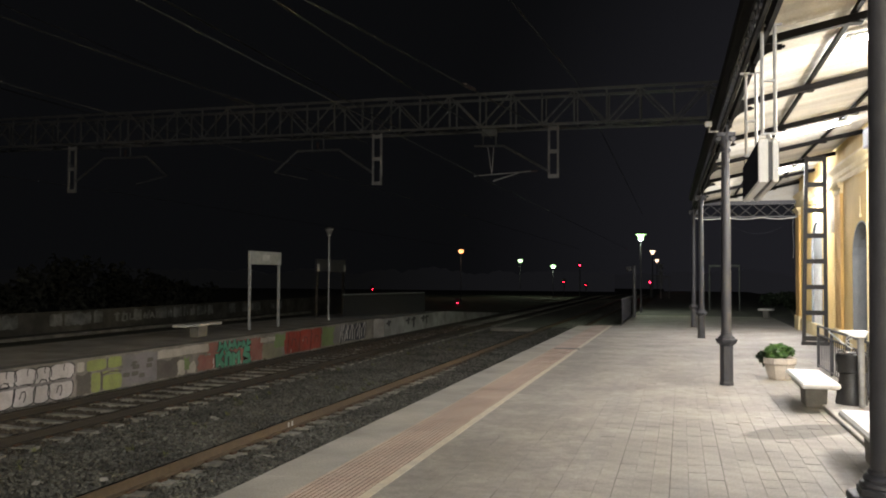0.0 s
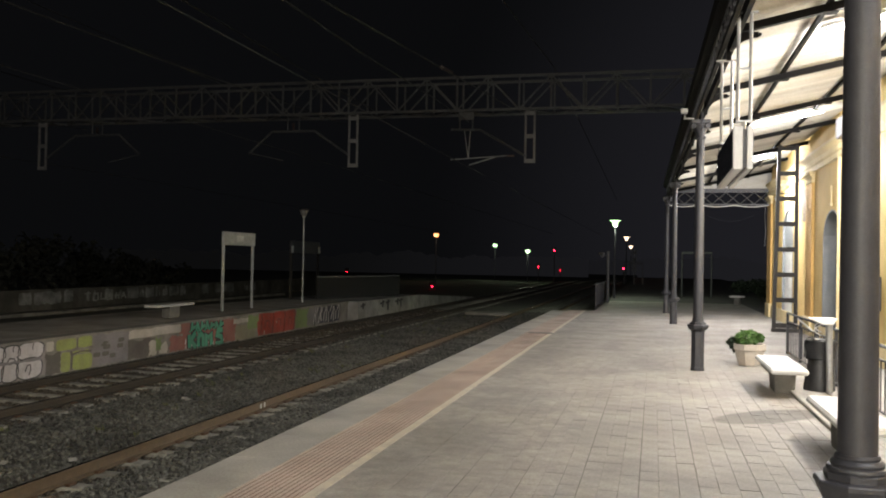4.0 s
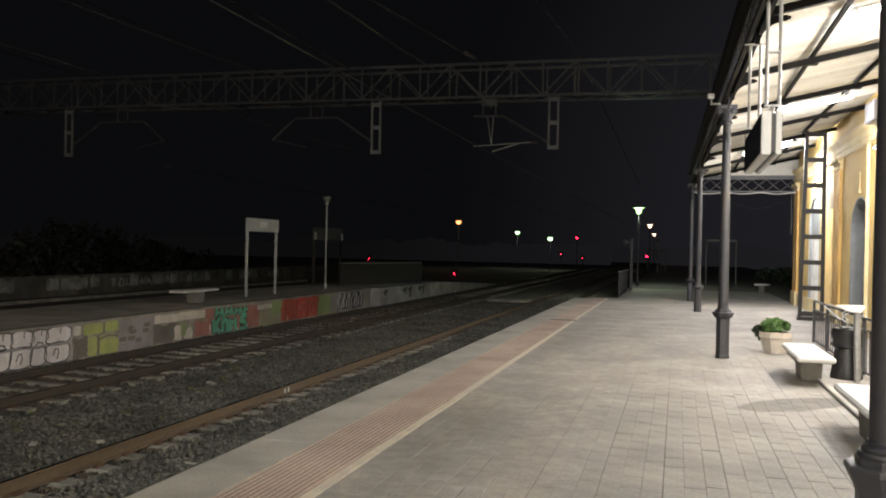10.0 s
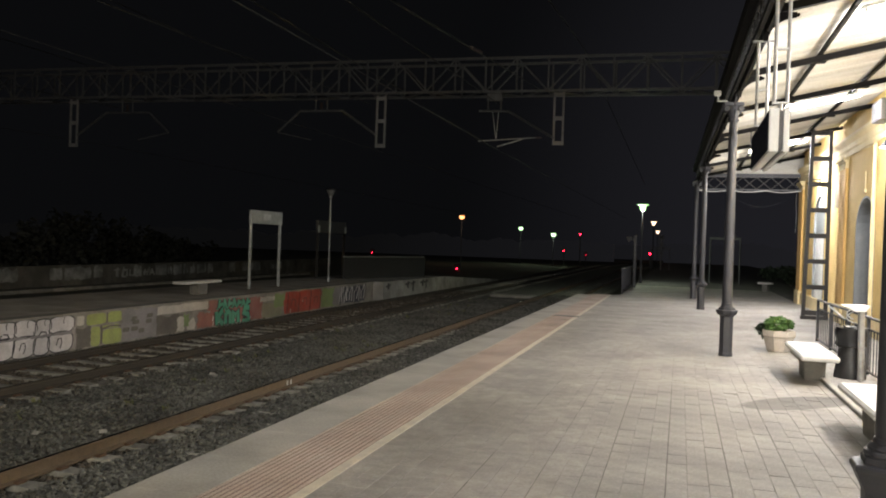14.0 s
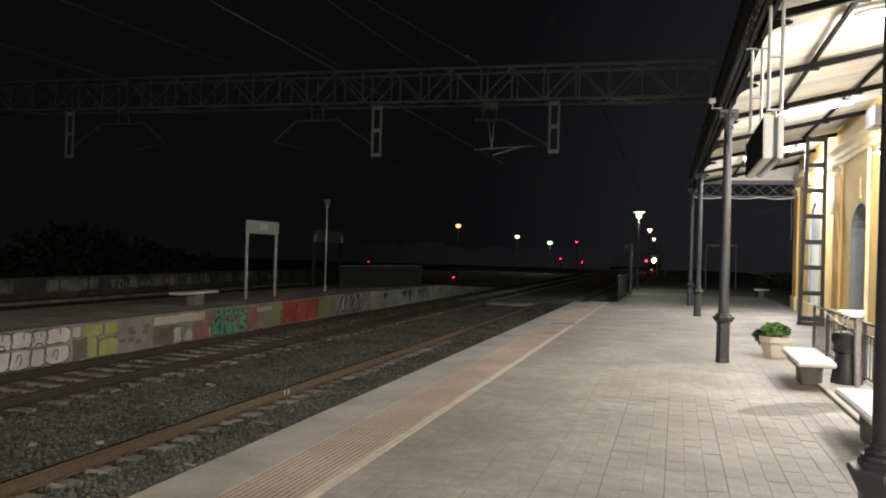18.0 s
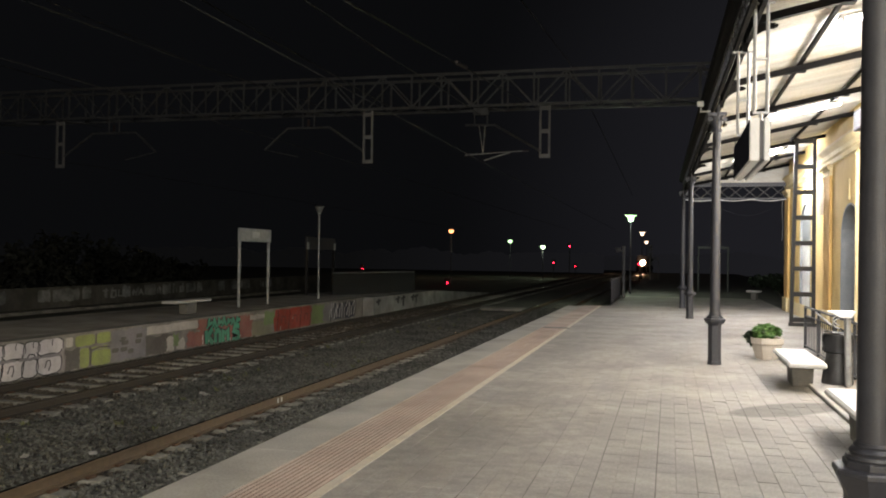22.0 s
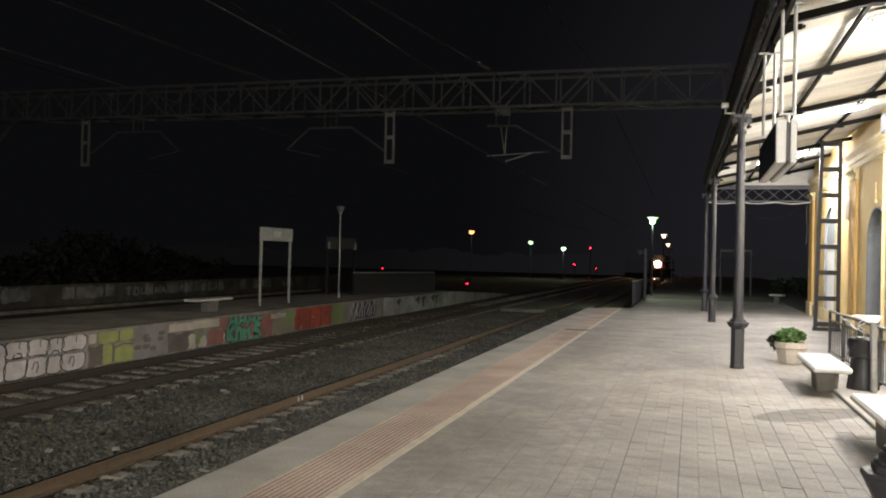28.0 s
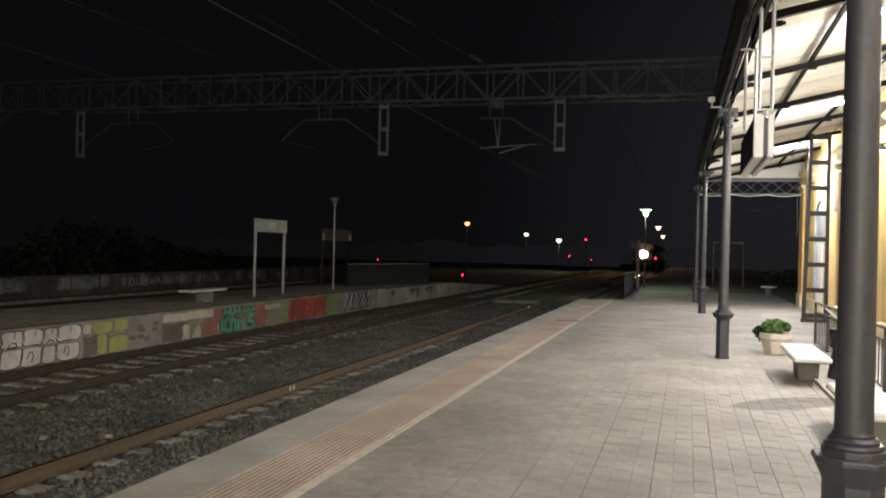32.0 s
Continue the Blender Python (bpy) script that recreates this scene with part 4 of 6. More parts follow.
# battened steel post beside the wall
post = thing("lattice_post", (0, 25.6, 0.1), "tall battened steel post painted dark grey", "post")
for x0, x1, lean in ((7.09, 7.185, 0.10), (7.67, 7.765, -0.01)):
    bm = B()
    prism(bm, [(x0, 0), (x1, 0), (x1 + lean, 5.22), (x0 + lean, 5.22)], "y", -0.06, 0.06)
    part("upright", bm, M_POST, post)
bm = B()
box(bm, 7.07, -0.09, -0.125, 7.79, 0.09, 0.0, 0.01)
part("foot_plate", bm, M_POST, post)
for i in range(8):
    bm = B()
    z = 0.02 + i * 0.72
    box(bm, 7.175 + 0.013 * i, -0.05, z, 7.68, 0.05, z + 0.13)
    part("batten_plate", bm, M_POST, post)


# ---- overhead line ----
GY, GZ0, GZ1 = 32.1, 7.60, 8.86
portal = thing("catenary_portal", (0, 0, 0), "grey steel lattice portal that carries the overhead wires", "portal")
for dy in (-0.55, 0.55):
    for z in (GZ0, GZ1):
        bm = B()
        bar(bm, (-29, GY + dy, z), (9.6, GY + dy, z), 0.09, 0.09)
        part("chord", bm, M_GANTRY, portal)
n = 32
for i in range(n + 1):
    x = -28.8 + i * 1.2
    for dy in (-0.55, 0.55):
        bm = B()
        bar(bm, (x, GY + dy, GZ0), (x, GY + dy, GZ1), 0.06, 0.06)
        part("web_post", bm, M_GANTRY, portal)
        if i < n:
            bm = B()
            a, b = (GZ0, GZ1) if i % 2 else (GZ1, GZ0)
            bar(bm, (x, GY + dy, a), (x + 1.2, GY + dy, b), 0.05, 0.05)
            part("web_diagonal", bm, M_GANTRY, portal)
    if i < n:
        bm = B()
        s = 1 if i % 2 else -1
        bar(bm, (x, GY - 0.55 * s, GZ0), (x + 1.2, GY + 0.55 * s, GZ0), 0.05, 0.05)
        part("floor_brace", bm, M_GANTRY, portal)
for x in (-28.8, 9.6):
    for dy in (-0.5, 0.5):
        for dx in (-0.25, 0.25):
            bm = B()
            bar(bm, (x + dx, GY + dy, -0.9), (x + dx, GY + dy, GZ1), 0.1, 0.1)
            part("mast_leg", bm, M_GANTRY, portal)
    for k in range(8):
        bm = B()
        bar(bm, (x - 0.25, GY - 0.5, k * 1.0 - 0.8), (x + 0.25, GY - 0.5, k * 1.0 + 0.2), 0.05, 0.05)
        part("mast_lacing", bm, M_GANTRY, portal)
bm = B()
bar(bm, (-28.6, GY - 0.5, 4.6), (-25.9, GY - 0.5, GZ0), 0.1, 0.1)
part("knee_brace", bm, M_GANTRY, portal)


def drop(x, arm_side, arm_len):
    """A hanging support post with a registration arm."""
    p = B()
    for dx in (-0.17, 0.17):
        bar(p, (x + dx, GY - 0.2, GZ0), (x + dx, GY - 0.2, 5.52), 0.07, 0.07)
    for z in (5.57, 6.55, 7.45):
        box(p, x - 0.2, GY - 0.25, z - 0.07, x + 0.2, GY - 0.15, z + 0.07)
    # paler than the gantry: the stronger light on these posts is put into the paint
    post = part("drop_post", p, M_GREYP, portal, "grey drop post, paler in place of brighter light on it")
    s = arm_side
    x0 = x + s * 0.2
    bm = B()
    pts = [(x0, 6.0), (x0 + s * 1.45, 6.98), (x0 + s * (arm_len - 1.0), 6.98), (x0 + s * arm_len, 6.12)]
    sweep(bm, [(a, GY - 0.2, b) for a, b in pts], 0.045, seg=8)
    part("cantilever_arm", bm, M_GANTRY, post)
    bm = B()
    tube(bm, (pts[3][0], GY - 0.2, pts[3][1]), (pts[3][0] - s * 1.5, GY - 0.2, 5.8), 0.022, seg=6)
    part("steady_arm", bm, M_GANTRY, post)
    bm = B()
    mx = (pts[1][0] + pts[2][0]) / 2
    for k in range(5):
        lathe(bm, [(0.03, 0), (0.075, 0.02), (0.03, 0.05)], 8, (mx, GY - 0.2, 7.05 + k * 0.055))
    part("insulator", bm, M_INS, post)
    for dx in (-0.25, 0.25):
        bm = B()
        tube(bm, (mx + dx, GY - 0.2, 7.0), (mx + dx, GY - 0.2, GZ0), 0.025, seg=6)
        part("hanger_rod", bm, M_GANTRY, post)


drop(-22.3, 1, 4.6)
drop(-7.9, -1, 4.3)
# nearest one with the wire's registration tube
p = B()
for dx in (-0.17, 0.17):
    bar(p, (-0.82 + dx, GY - 0.2, GZ0), (-0.82 + dx, GY - 0.2, 5.64), 0.07, 0.07)
for z in (5.68, 6.62, 7.5):
    box(p, -1.02, GY - 0.25, z - 0.07, -0.62, GY - 0.15, z + 0.07)
post = part("drop_post", p, M_GREYP, portal, "grey drop post, paler in place of brighter light on it")
bm = B()
sweep(bm, [(-0.95, GY - 0.2, 5.85), (-2.75, GY - 0.2, 6.9), (-3.9, GY - 0.2, 6.92)], 0.045, seg=8)
part("cantilever_arm", bm, M_GANTRY, post)
bm = B()
tube(bm, (-1.5, GY - 0.2, 5.9), (-3.9, GY - 0.2, 5.76), 0.02)
tube(bm, (-2.15, GY - 0.2, 5.84), (-3.15, GY - 0.2, 5.55), 0.025)
for dx in (-0.12, 0.12):
    tube(bm, (-3.25 + dx, GY - 0.2, 6.9), (-3.2, GY - 0.2, 5.8), 0.012)
part("steady_arm", bm, M_GALV, post)
bm = B()
for k in range(4):
    lathe(bm, [(0.03, 0), (0.07, 0.03), (0.03, 0.06)], 8, (-1.62 + k * 0.05, GY - 0.2, 5.86))
part("insulator", bm, M_INS, post)
for dx in (-0.25, 0.25):
    bm = B()
    tube(bm, (-3.3 + dx, GY - 0.2, 6.9), (-3.3 + dx, GY - 0.2, 7.3), 0.03, seg=6)
    part("hanger_rod", bm, M_GANTRY, post)
bm = B()
box(bm, -3.6, GY - 0.24, 7.3, -3.0, GY - 0.16, GZ0)
part("hanger_plate", bm, M_GANTRY, post)


def wire(pts, r=0.012, label="oxidised copper overhead wire"):
    bm = B()
    sweep(bm, pts, r, seg=6)
    return solid("overhead_wire", bm, M_WIRE, label, "wire", group="overhead wires")


for xa, xb, zc, zm in ((TRACK_1, TRACK_1 - 0.2, 4.95, 6.5), (TRACK_2, TRACK_2 - 0.2, 4.95, 6.5), (-19.0, -19.0, 4.95, 6.5)):
    wire([(xa, -20, zc), (xb - 1.2, GY, zc + 0.55), (xa, 95, zc)], 0.011)
    wire([(xa, -20, zm + 0.9)] + [(xa + (xb - 1.2 - xa) * (k / 8), -20 + (GY + 20) * k / 8, zm + 0.9 - 1.0 * math.sin(k / 8 * math.pi)) for k in range(1, 8)] + [(xb - 1.2, GY, zm + 0.75)], 0.016)
# feeder wires above the portal
wire([(-7.0, 4.0, 7.95), (-7.0, GY, 7.72)], 0.022, "thick feeder cable with a clamp")
wire([(0.0, 4, 7.2), (0.0, GY, 9.3), (0.0, 90, 8.4)], 0.02)
wire([(-1.9, 2, 5.4), (-1.75, 19.6, 6.8), (-1.5, GY, 7.7)], 0.018)
wire([(-20, 4, 8.6), (-21, GY, 8.9)], 0.018)
wire([(-13, 4, 8.9), (-13.5, GY, 8.9)], 0.014)
bm = B()
tube(bm, (-1.72, 21.6, 6.97), (-1.69, 22.6, 7.05), 0.05)
solid("line_insulator", bm, M_INS, "brown tension insulator on an overhead wire", "insulator")


# ---- platform furniture ----
def bench(x, y, z, length, label, turn=0, group="benches"):
    t = thing("stone_bench", (x, y, z), label, "bench", group, turn=turn)
    bm = B()
    box(bm, -0.255, -length / 2, 0.345, 0.255, length / 2, 0.43, 0.026)
    part("seat", bm, M_BENCH, t, "thick white terrazzo slab")
    bm = B()
    prism(bm, [(-0.11, 0), (0.17, 0), (0.19, 0.344), (-0.13, 0.344)], "y", -min(0.28, length * 0.2), min(0.28, length * 0.2))
    bmesh.ops.bevel(bm, geom=bm.edges[:], offset=0.012, segments=1, affect="EDGES")
    part("support", bm, M_BLOCK, t, "grey concrete block")
    return t


bench(5.675, 13.38, 0, 1.9, "white slab bench on grey blocks beside the planter")
bench(5.74, 9.0, 0, 1.9, "white slab bench on grey blocks before the railing")
bench(5.72, -2.0, 0, 2.4, "white slab bench on grey blocks under the canopy")
bench(-11.0, 23.9, OPPZ, 2.15, "pale slab bench on the far platform")
bench(7.65, 42.4, 0, 0.62, "pale slab bench at the dark platform end", turn=70)

# planter
pl = thing("planter", (5.57, 16.65, 0), "octagonal beige stone planter with green foliage", "planter")
bm = B()
lathe(bm, [(0.19, 0.0), (0.21, 0.03), (0.28, 0.27), (0.31, 0.30), (0.31, 0.40), (0.265, 0.40), (0.25, 0.34)], 8)
part("tub", bm, M_PLANTER, pl)
bm = B()
lathe(bm, [(0.22, 0.33), (0.1, 0.36)], 12)
part("soil", bm, M_SOIL, pl)


def foliage(name, count, rx, ry, rz, leaf, mat, parent, seed, centre=(0, 0, 0)):
    """A crown of many small bent leaves in uneven clumps."""
    r = random.Random(seed)
    verts, faces = [], []
    clumps = []
    for _ in range(14):
        a, h = r.uniform(0, 6.28), r.uniform(-0.3, 0.9)
        q = r.uniform(0.3, 0.85)
        clumps.append((math.cos(a) * q * rx, math.sin(a) * q * ry, h * rz))
    for _ in range(count):
        c = r.choice(clumps)
        d = Vector((r.gauss(0, 1), r.gauss(0, 1), r.gauss(0, 1))).normalized() * r.uniform(0.15, 0.42)
        p = Vector((c[0] + d.x * rx, c[1] + d.y * ry, c[2] + d.z * rz)) + Vector(centre)
        e = Euler((r.uniform(-1, 1), r.uniform(-1, 1), r.uniform(0, 6.28))).to_matrix()
        s = leaf * r.uniform(0.6, 1.3)
        k = len(verts)
        for v in ((0, -0.5, 0), (0.36, 0, 0.12), (0, 0.6, -0.05), (-0.36, 0, 0.12)):
            verts.append(tuple(p + e @ (Vector(v) * s)))
        faces += [(k, k + 1, k + 2), (k, k + 2, k + 3)]
    me = bpy.data.meshes.new(name)
    me.from_pydata(verts, [], faces)
    me.materials.append(mat)
    ob = new(name, me)
    ob.parent = parent
    return ob


foliage("hanging_foliage", 260, 0.13, 0.20, 0.15, 0.085, M_DLEAF, pl, 8, (-0.25, 0.05, 0.34))
foliage("foliage", 620, 0.25, 0.26, 0.14, 0.105, M_LEAF, pl, 5, (-0.03, 0.02, 0.46))

# litter bin on a post
bn = thing("litter_bin", (6.27, 13.45, 0.0), "black litter bin on a steel post with a white top", "bin")
bm = B()
lathe(bm, [(0.215, 0.0), (0.225, 0.04), (0.20, 0.20), (0.165, 0.42), (0.16, 0.52)], 22, (0.0, 0.2, 0))
for v in bm.verts:
    a = math.atan2(v.co.y - 0.2, v.co.x)
    v.co.x += 0.012 * math.sin(a * 9 + 3 * v.co.z) * (v.co.z < 0.5)
    v.co.z += 0.02 * noise.noise(v.co * 6) * (v.co.z > 0.02)
part("bag", bm, M_BAG, bn, "dark grey bin bag that hangs to the ground", smooth=True)
bm = B()
lathe(bm, [(0.17, 0.46), (0.215, 0.49), (0.20, 0.56), (0.225, 0.64), (0.215, 0.74), (0.19, 0.77), (0.17, 0.72), (0.10, 0.70)], 24, (0.0, 0.2, 0))
for v in bm.verts:
    a = math.atan2(v.co.y - 0.2, v.co.x)
    v.co.x += 0.014 * math.sin(a * 7 + 9 * v.co.z)
    v.co.z += 0.035 * noise.noise(v.co * 8)
part("folded_rim", bm, M_BIN, bn, "black bin liner folded over the hoop", smooth=True)
bm = B()
sweep(bm, [(0.19 * math.cos(i * math.pi / 8), 0.2 + 0.19 * math.sin(i * math.pi / 8), 0.755) for i in range(17)], 0.01)
part("hoop", bm, M_GALV, bn)
bm = B()
for dz in (0.0, 0.05):
    sweep(bm, [(-0.02 - 0.09 * math.sin(i * math.pi / 8), -0.02 + 0.02 * i / 8, 0.84 + dz + 0.16 * i / 8) for i in range(9)], 0.009)
part("wire_clip", bm, M_WHITE, bn, "bent white wire clip")
bm = B()
tube(bm, (0.10, -0.06, 0), (0.08, -0.06, 1.03), 0.05, seg=14)
part("post", bm, M_GALV, bn, smooth=True)
bm = B()
prism(bm, [(-0.19, 1.10), (0.17, 1.11), (0.11, 1.02), (-0.03, 1.02)], "y", -0.22, 0.12)
part("white_top", bm, M_WHITE, bn, "white sloping top")

# ramp railing
RX = 6.60
rl = thing("railing", (RX, 0, 0), "dark iron railing with thin upright bars", "railing")
ya, yb = -6.0, 19.2


def rail_top(y):
    return 0.90 - 0.0026 * (y - 8.0)


bm = B()
tube(bm, (0, ya, rail_top(ya)), (0, yb, rail_top(yb)), 0.024, seg=10)
part("handrail", bm, M_IRON, rl, smooth=True)
for dz in (0.18, 0.82):
    bm = B()
    bar(bm, (0, ya, rail_top(ya) - dz), (0, yb, rail_top(yb) - dz), 0.035, 0.022)
    part("rail", bm, M_IRON, rl)
picket = mesh("upright_bar", tube(B(), (0, 0, 0.06), (0, 0, 0.71), 0.0095, seg=6), M_IRON)
stand = mesh("post", box(B(), -0.024, -0.024, 0, 0.024, 0.024, 0.88), M_IRON)
for k in range(121):
    ob = new("post" if k % 8 == 0 else "upright_bar", stand if k % 8 == 0 else picket)
    ob.parent, ob.location = rl, (0, yb - k * 0.21, 0)
bm = B()
tube(bm, (-0.02, 17.67, 0.84), (0.0, 16.12, 0.70), 0.018)
part("brace_tube", bm, M_WHITE, rl, "pale diagonal tube")

# ---- far platform furniture ----
sg = thing("name_sign", (-11.09, 0, OPPZ), "grey station name sign on two posts", "sign")
for y in (27.43, 29.73):
    bm = B()
    box(bm, -0.04, y - 0.04, 0, 0.04, y + 0.04, 2.78, 0.006)
    part("post", bm, M_SIGN, sg)
bm = B()
box(bm, -0.03, 27.35, 2.36, 0.06, 29.82, 2.84, 0.01)
part("panel", bm, M_SIGN, sg, "pale grey panel")
bm = B()
box(bm, 0.062, 28.28, 2.50, 0.066, 28.85, 2.72)
part("name_bar", bm, M_SIGNW, sg, "pale unreadable name")

lp = thing("platform_lamp", (-11.09, 34.6, OPPZ), "slender unlit lamp post on the far platform", "lamp post", "platform lamps")
bm = B()
lathe(bm, [(0.06, 0), (0.06, 0.25), (0.042, 0.28), (0.035, 3.75)], 12)
part("pole", bm, M_GALV, lp, smooth=True)
bm = B()
lathe(bm, [(0.06, 3.75), (0.10, 3.80), (0.18, 3.98), (0.19, 4.02)], 14)
part("lantern", bm, M_GALV, lp)
bm = B()
lathe(bm, [(0.05, 3.70), (0.075, 3.72), (0.05, 3.86)], 10)
part("lens", bm, M_SIGNW, lp, "dull lamp lens")
bm = B()
lathe(bm, [(0.24, 4.02), (0.22, 4.06), (0.05, 4.12)], 14)
part("cap", bm, M_IRON, lp)

db = thing("dark_notice_board", (-12.8, 0, OPPZ), "dark notice board on posts with pale end plates", "sign")
bm = B()
box(bm, -0.06, 37.1, 2.15, 0.06, 40.6, 2.75, 0.02)
part("panel", bm, M_IRON, db)
for y in (37.2, 40.5):
    bm = B()
    box(bm, -0.05, y - 0.05, 0, 0.05, y + 0.05, 2.74)
    part("post", bm, M_POST, db)
    bm = B()
    box(bm, 0.062, y - 0.12, 2.18, 0.068, y + 0.12, 2.5)
    part("end_plate", bm, M_SIGN, db)

# stair parapet at the end of the far platform
pp = thing("stair_parapet", (0, 0, OPPZ), "dark parapet panels with a worn handrail", "parapet")
pts = [(-11.8, 38.0), (-11.1, 40.3), (-10.4, 42.6), (-9.8, 44.9)]
for (x0, y0), (x1, y1) in zip(pts, pts[1:]):
    bm = B()
    bar(bm, (x0, y0, 0.5), (x1, y1, 0.48), 0.08, 1.0)
    part("panel", bm, M_PARAPET, pp)
    bm = B()
    tube(bm, (x0, y0, 1.05), (x1, y1, 1.05), 0.03)
    part("handrail", bm, M_GALV, pp)

# low wall far behind
wl = thing("boundary_wall", (0, 0, -1.0), "low boundary wall with pale painted scrawls", "wall", kind="structure")
bm = B()
box(bm, -26.4, -10, -0.05, -26, 70, 1.02)
part("wall_body", bm, M_OLDWALL, wl)
r = random.Random(8)
y = 24.0
M_SCRAWL = material("faded_white_scrawl", (0.40, 0.40, 0.39), 0.8, 0, (0.11, 0.108, 0.10), 1.3, 6, 0.1, stain=0.5)
while y < 60:
    w = r.uniform(0.5, 1.3)
    bm = B()
    if r.random() < 0.75:
        prism(bm, [(y + w * u, 0.61 + 0.30 * v + r.uniform(-0.06, 0.06)) for u, v in ((0, -1), (0.35, -1.1), (0.7, -0.95), (1, -1), (1.05, 0), (0.95, 1), (0.6, 0.9), (0.3, 1.1), (0, 0.9), (-0.05, 0))], "x", -26.001, -25.996)
    else:
        for k in range(3):
            yy0 = y + k * w / 3
            bar(bm, (-25.995, yy0, 0.27 + r.uniform(0, 0.1)), (-25.995, yy0 + r.uniform(-0.15, 0.15), 0.75 + r.uniform(-0.15, 0.2)), 0.006, r.uniform(0.06, 0.2))
    part("painted_patch", bm, M_SCRAWL, wl)
    y += w + r.uniform(0.0, 0.3) + (r.uniform(0.5, 2.0) if r.random() < 0.2 else 0)

# whiter letters sprayed on the same wall, too faded to make out
g_wall = 40.0
SHAPES = ((((0.2, 0.72), (0.24, 0.32)), ((0.0, 0.70), (0.5, 0.73))), (((0.0, 0.34), (0.1, 0.70)), ((0.1, 0.70), (0.45, 0.66)), ((0.45, 0.66), (0.4, 0.34)), ((0.0, 0.36), (0.4, 0.33))),
          (((0.05, 0.72), (0.0, 0.34)), ((0.0, 0.36), (0.36, 0.38))), (((0.3, 0.70), (0.3, 0.36)), ((0.3, 0.36), (0.02, 0.42))), (((0.0, 0.5), (0.45, 0.52)), ((0.1, 0.34), (0.2, 0.7))),
          (((0.0, 0.34), (0.2, 0.70)), ((0.2, 0.70), (0.45, 0.33)), ((0.1, 0.46), (0.35, 0.48))), (((0.05, 0.34), (0.05, 0.7)), ((0.05, 0.70), (0.4, 0.58)), ((0.4, 0.58), (0.05, 0.5)), ((0.1, 0.5), (0.42, 0.34))))
for bars, w in zip(SHAPES, (0.7, 0.7, 0.55, 0.7, 0.65, 0.65, 0.6)):
    bm = B()
    for a, b in bars:
        bar(bm, (-25.992, g_wall + a[0], a[1] + r.uniform(-0.03, 0.03)), (-25.992, g_wall + b[0], b[1] + r.uniform(-0.03, 0.03)), 0.006, r.uniform(0.07, 0.12))
    part("painted_letter", bm, M_FADED, wl)
    g_wall += w
# pale kerb along the path before that wall
kerb = mesh("kerb_stone", box(B(), -0.08, 0.005, 0.0, 0.08, 1.995, 0.16, 0.015), M_CONC)
side = thing("path_kerb", (-23.4, 0, -1.0), "low pale concrete kerb before the boundary wall", "kerb", kind="structure")
for k in range(-4, 30):
    ob = new("kerb_stone", kerb)
    ob.parent, ob.location = side, (random.uniform(-0.02, 0.02), k * 2.0, 0)

# ---- dark end of the near platform ----
fn = thing("end_fence", (1.5, 0, 0), "galvanised fence at the narrowed platform end", "fence")
for y in (34.7, 36.6, 38.5, 40.4):
    bm = B()
    tube(bm, (0.05, y, 0), (0.05, y, 1.0), 0.028)
    part("post", bm, M_IRON, fn)
# top rail paler than the bars, in place of the glint along it
for z in (1.0, 0.12):
    bm = B()
    tube(bm, (0.05, 34.7, z), (0.15, 40.4, z), 0.025)
    part("rail", bm, M_GALV if z > 0.5 else M_IRON, fn)
for k in range(38):
    bm = B()
    y = 34.85 + k * 0.15
    tube(bm, (0.05, y, 0.12), (0.05, y, 1.0), 0.01, seg=5)
    part("bar", bm, M_IRON, fn)

ps = thing("loudspeaker_post", (1.72, 40.6, 0), "grey steel post with a loudspeaker", "post")
bm = B()
tube(bm, (0, 0, 0), (0, 0, 2.42), 0.075, seg=12)
part("post", bm, M_DULL, ps, smooth=True)
bm = B()
lathe(bm, [(0.05, -0.12), (0.15, 0.1), (0.14, 0.11)], 12, (-0.28, 0, 2.25))
box(bm, -0.3, -0.02, 2.2, 0.02, 0.02, 2.24)
part("loudspeaker", bm, M_DULL, ps)


def street_lamp(place, h, mat, label, shape="bowl", tall=None):
    t = thing("street_lamp", place, label, "lamp post", "lit lamps")
    bm = B()
    lathe(bm, [(0.075, 0), (0.075, 0.4), (0.05, 0.45), (0.04, h - 0.25)], 10)
    part("pole", bm, M_IRON, t)
    k = 1.0 if shape == "bowl" else 1.25
    bm = B()
    lathe(bm, [(0.02, h - 0.29), (0.10, h - 0.28), (0.135, h - 0.22), (0.17, h - 0.02), (0.29, h + 0.015), (0.29, h + 0.03)] if shape == "bowl" else [(0.02, h - 0.46), (0.2, h - 0.42), (0.33, h - 0.28), (0.36, h - 0.12), (0.30, h + 0.03)], 14)
    part("bowl", bm, mat, t, "glowing lamp bowl")
    bm = B()
    lathe(bm, [(0.36 * k, h + 0.03), (0.36 * k, h + 0.06), (0.1 * k, h + 0.14)], 14)
    part("cap", bm, M_IRON, t)


street_lamp((1.78, 46.0, 0), 4.1, M_LGREEN, "lit platform lamp with a greenish glow")
street_lamp((1.33, 80.0, 0), 4.25, M_LWARM, "lit platform lamp with a warm glow")
street_lamp((1.05, 106.0, 0), 3.95, M_LWARM, "lit platform lamp with a warm glow")
# posts added to carry the two unseen fill lamps
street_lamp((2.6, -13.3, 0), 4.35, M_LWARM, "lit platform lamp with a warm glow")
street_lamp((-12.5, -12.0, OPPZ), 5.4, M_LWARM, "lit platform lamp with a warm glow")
street_lamp((-24.3, 110, -1.2), 6.55, M_LORANGE, "lit orange sodium lamp on a tall pole", "far")
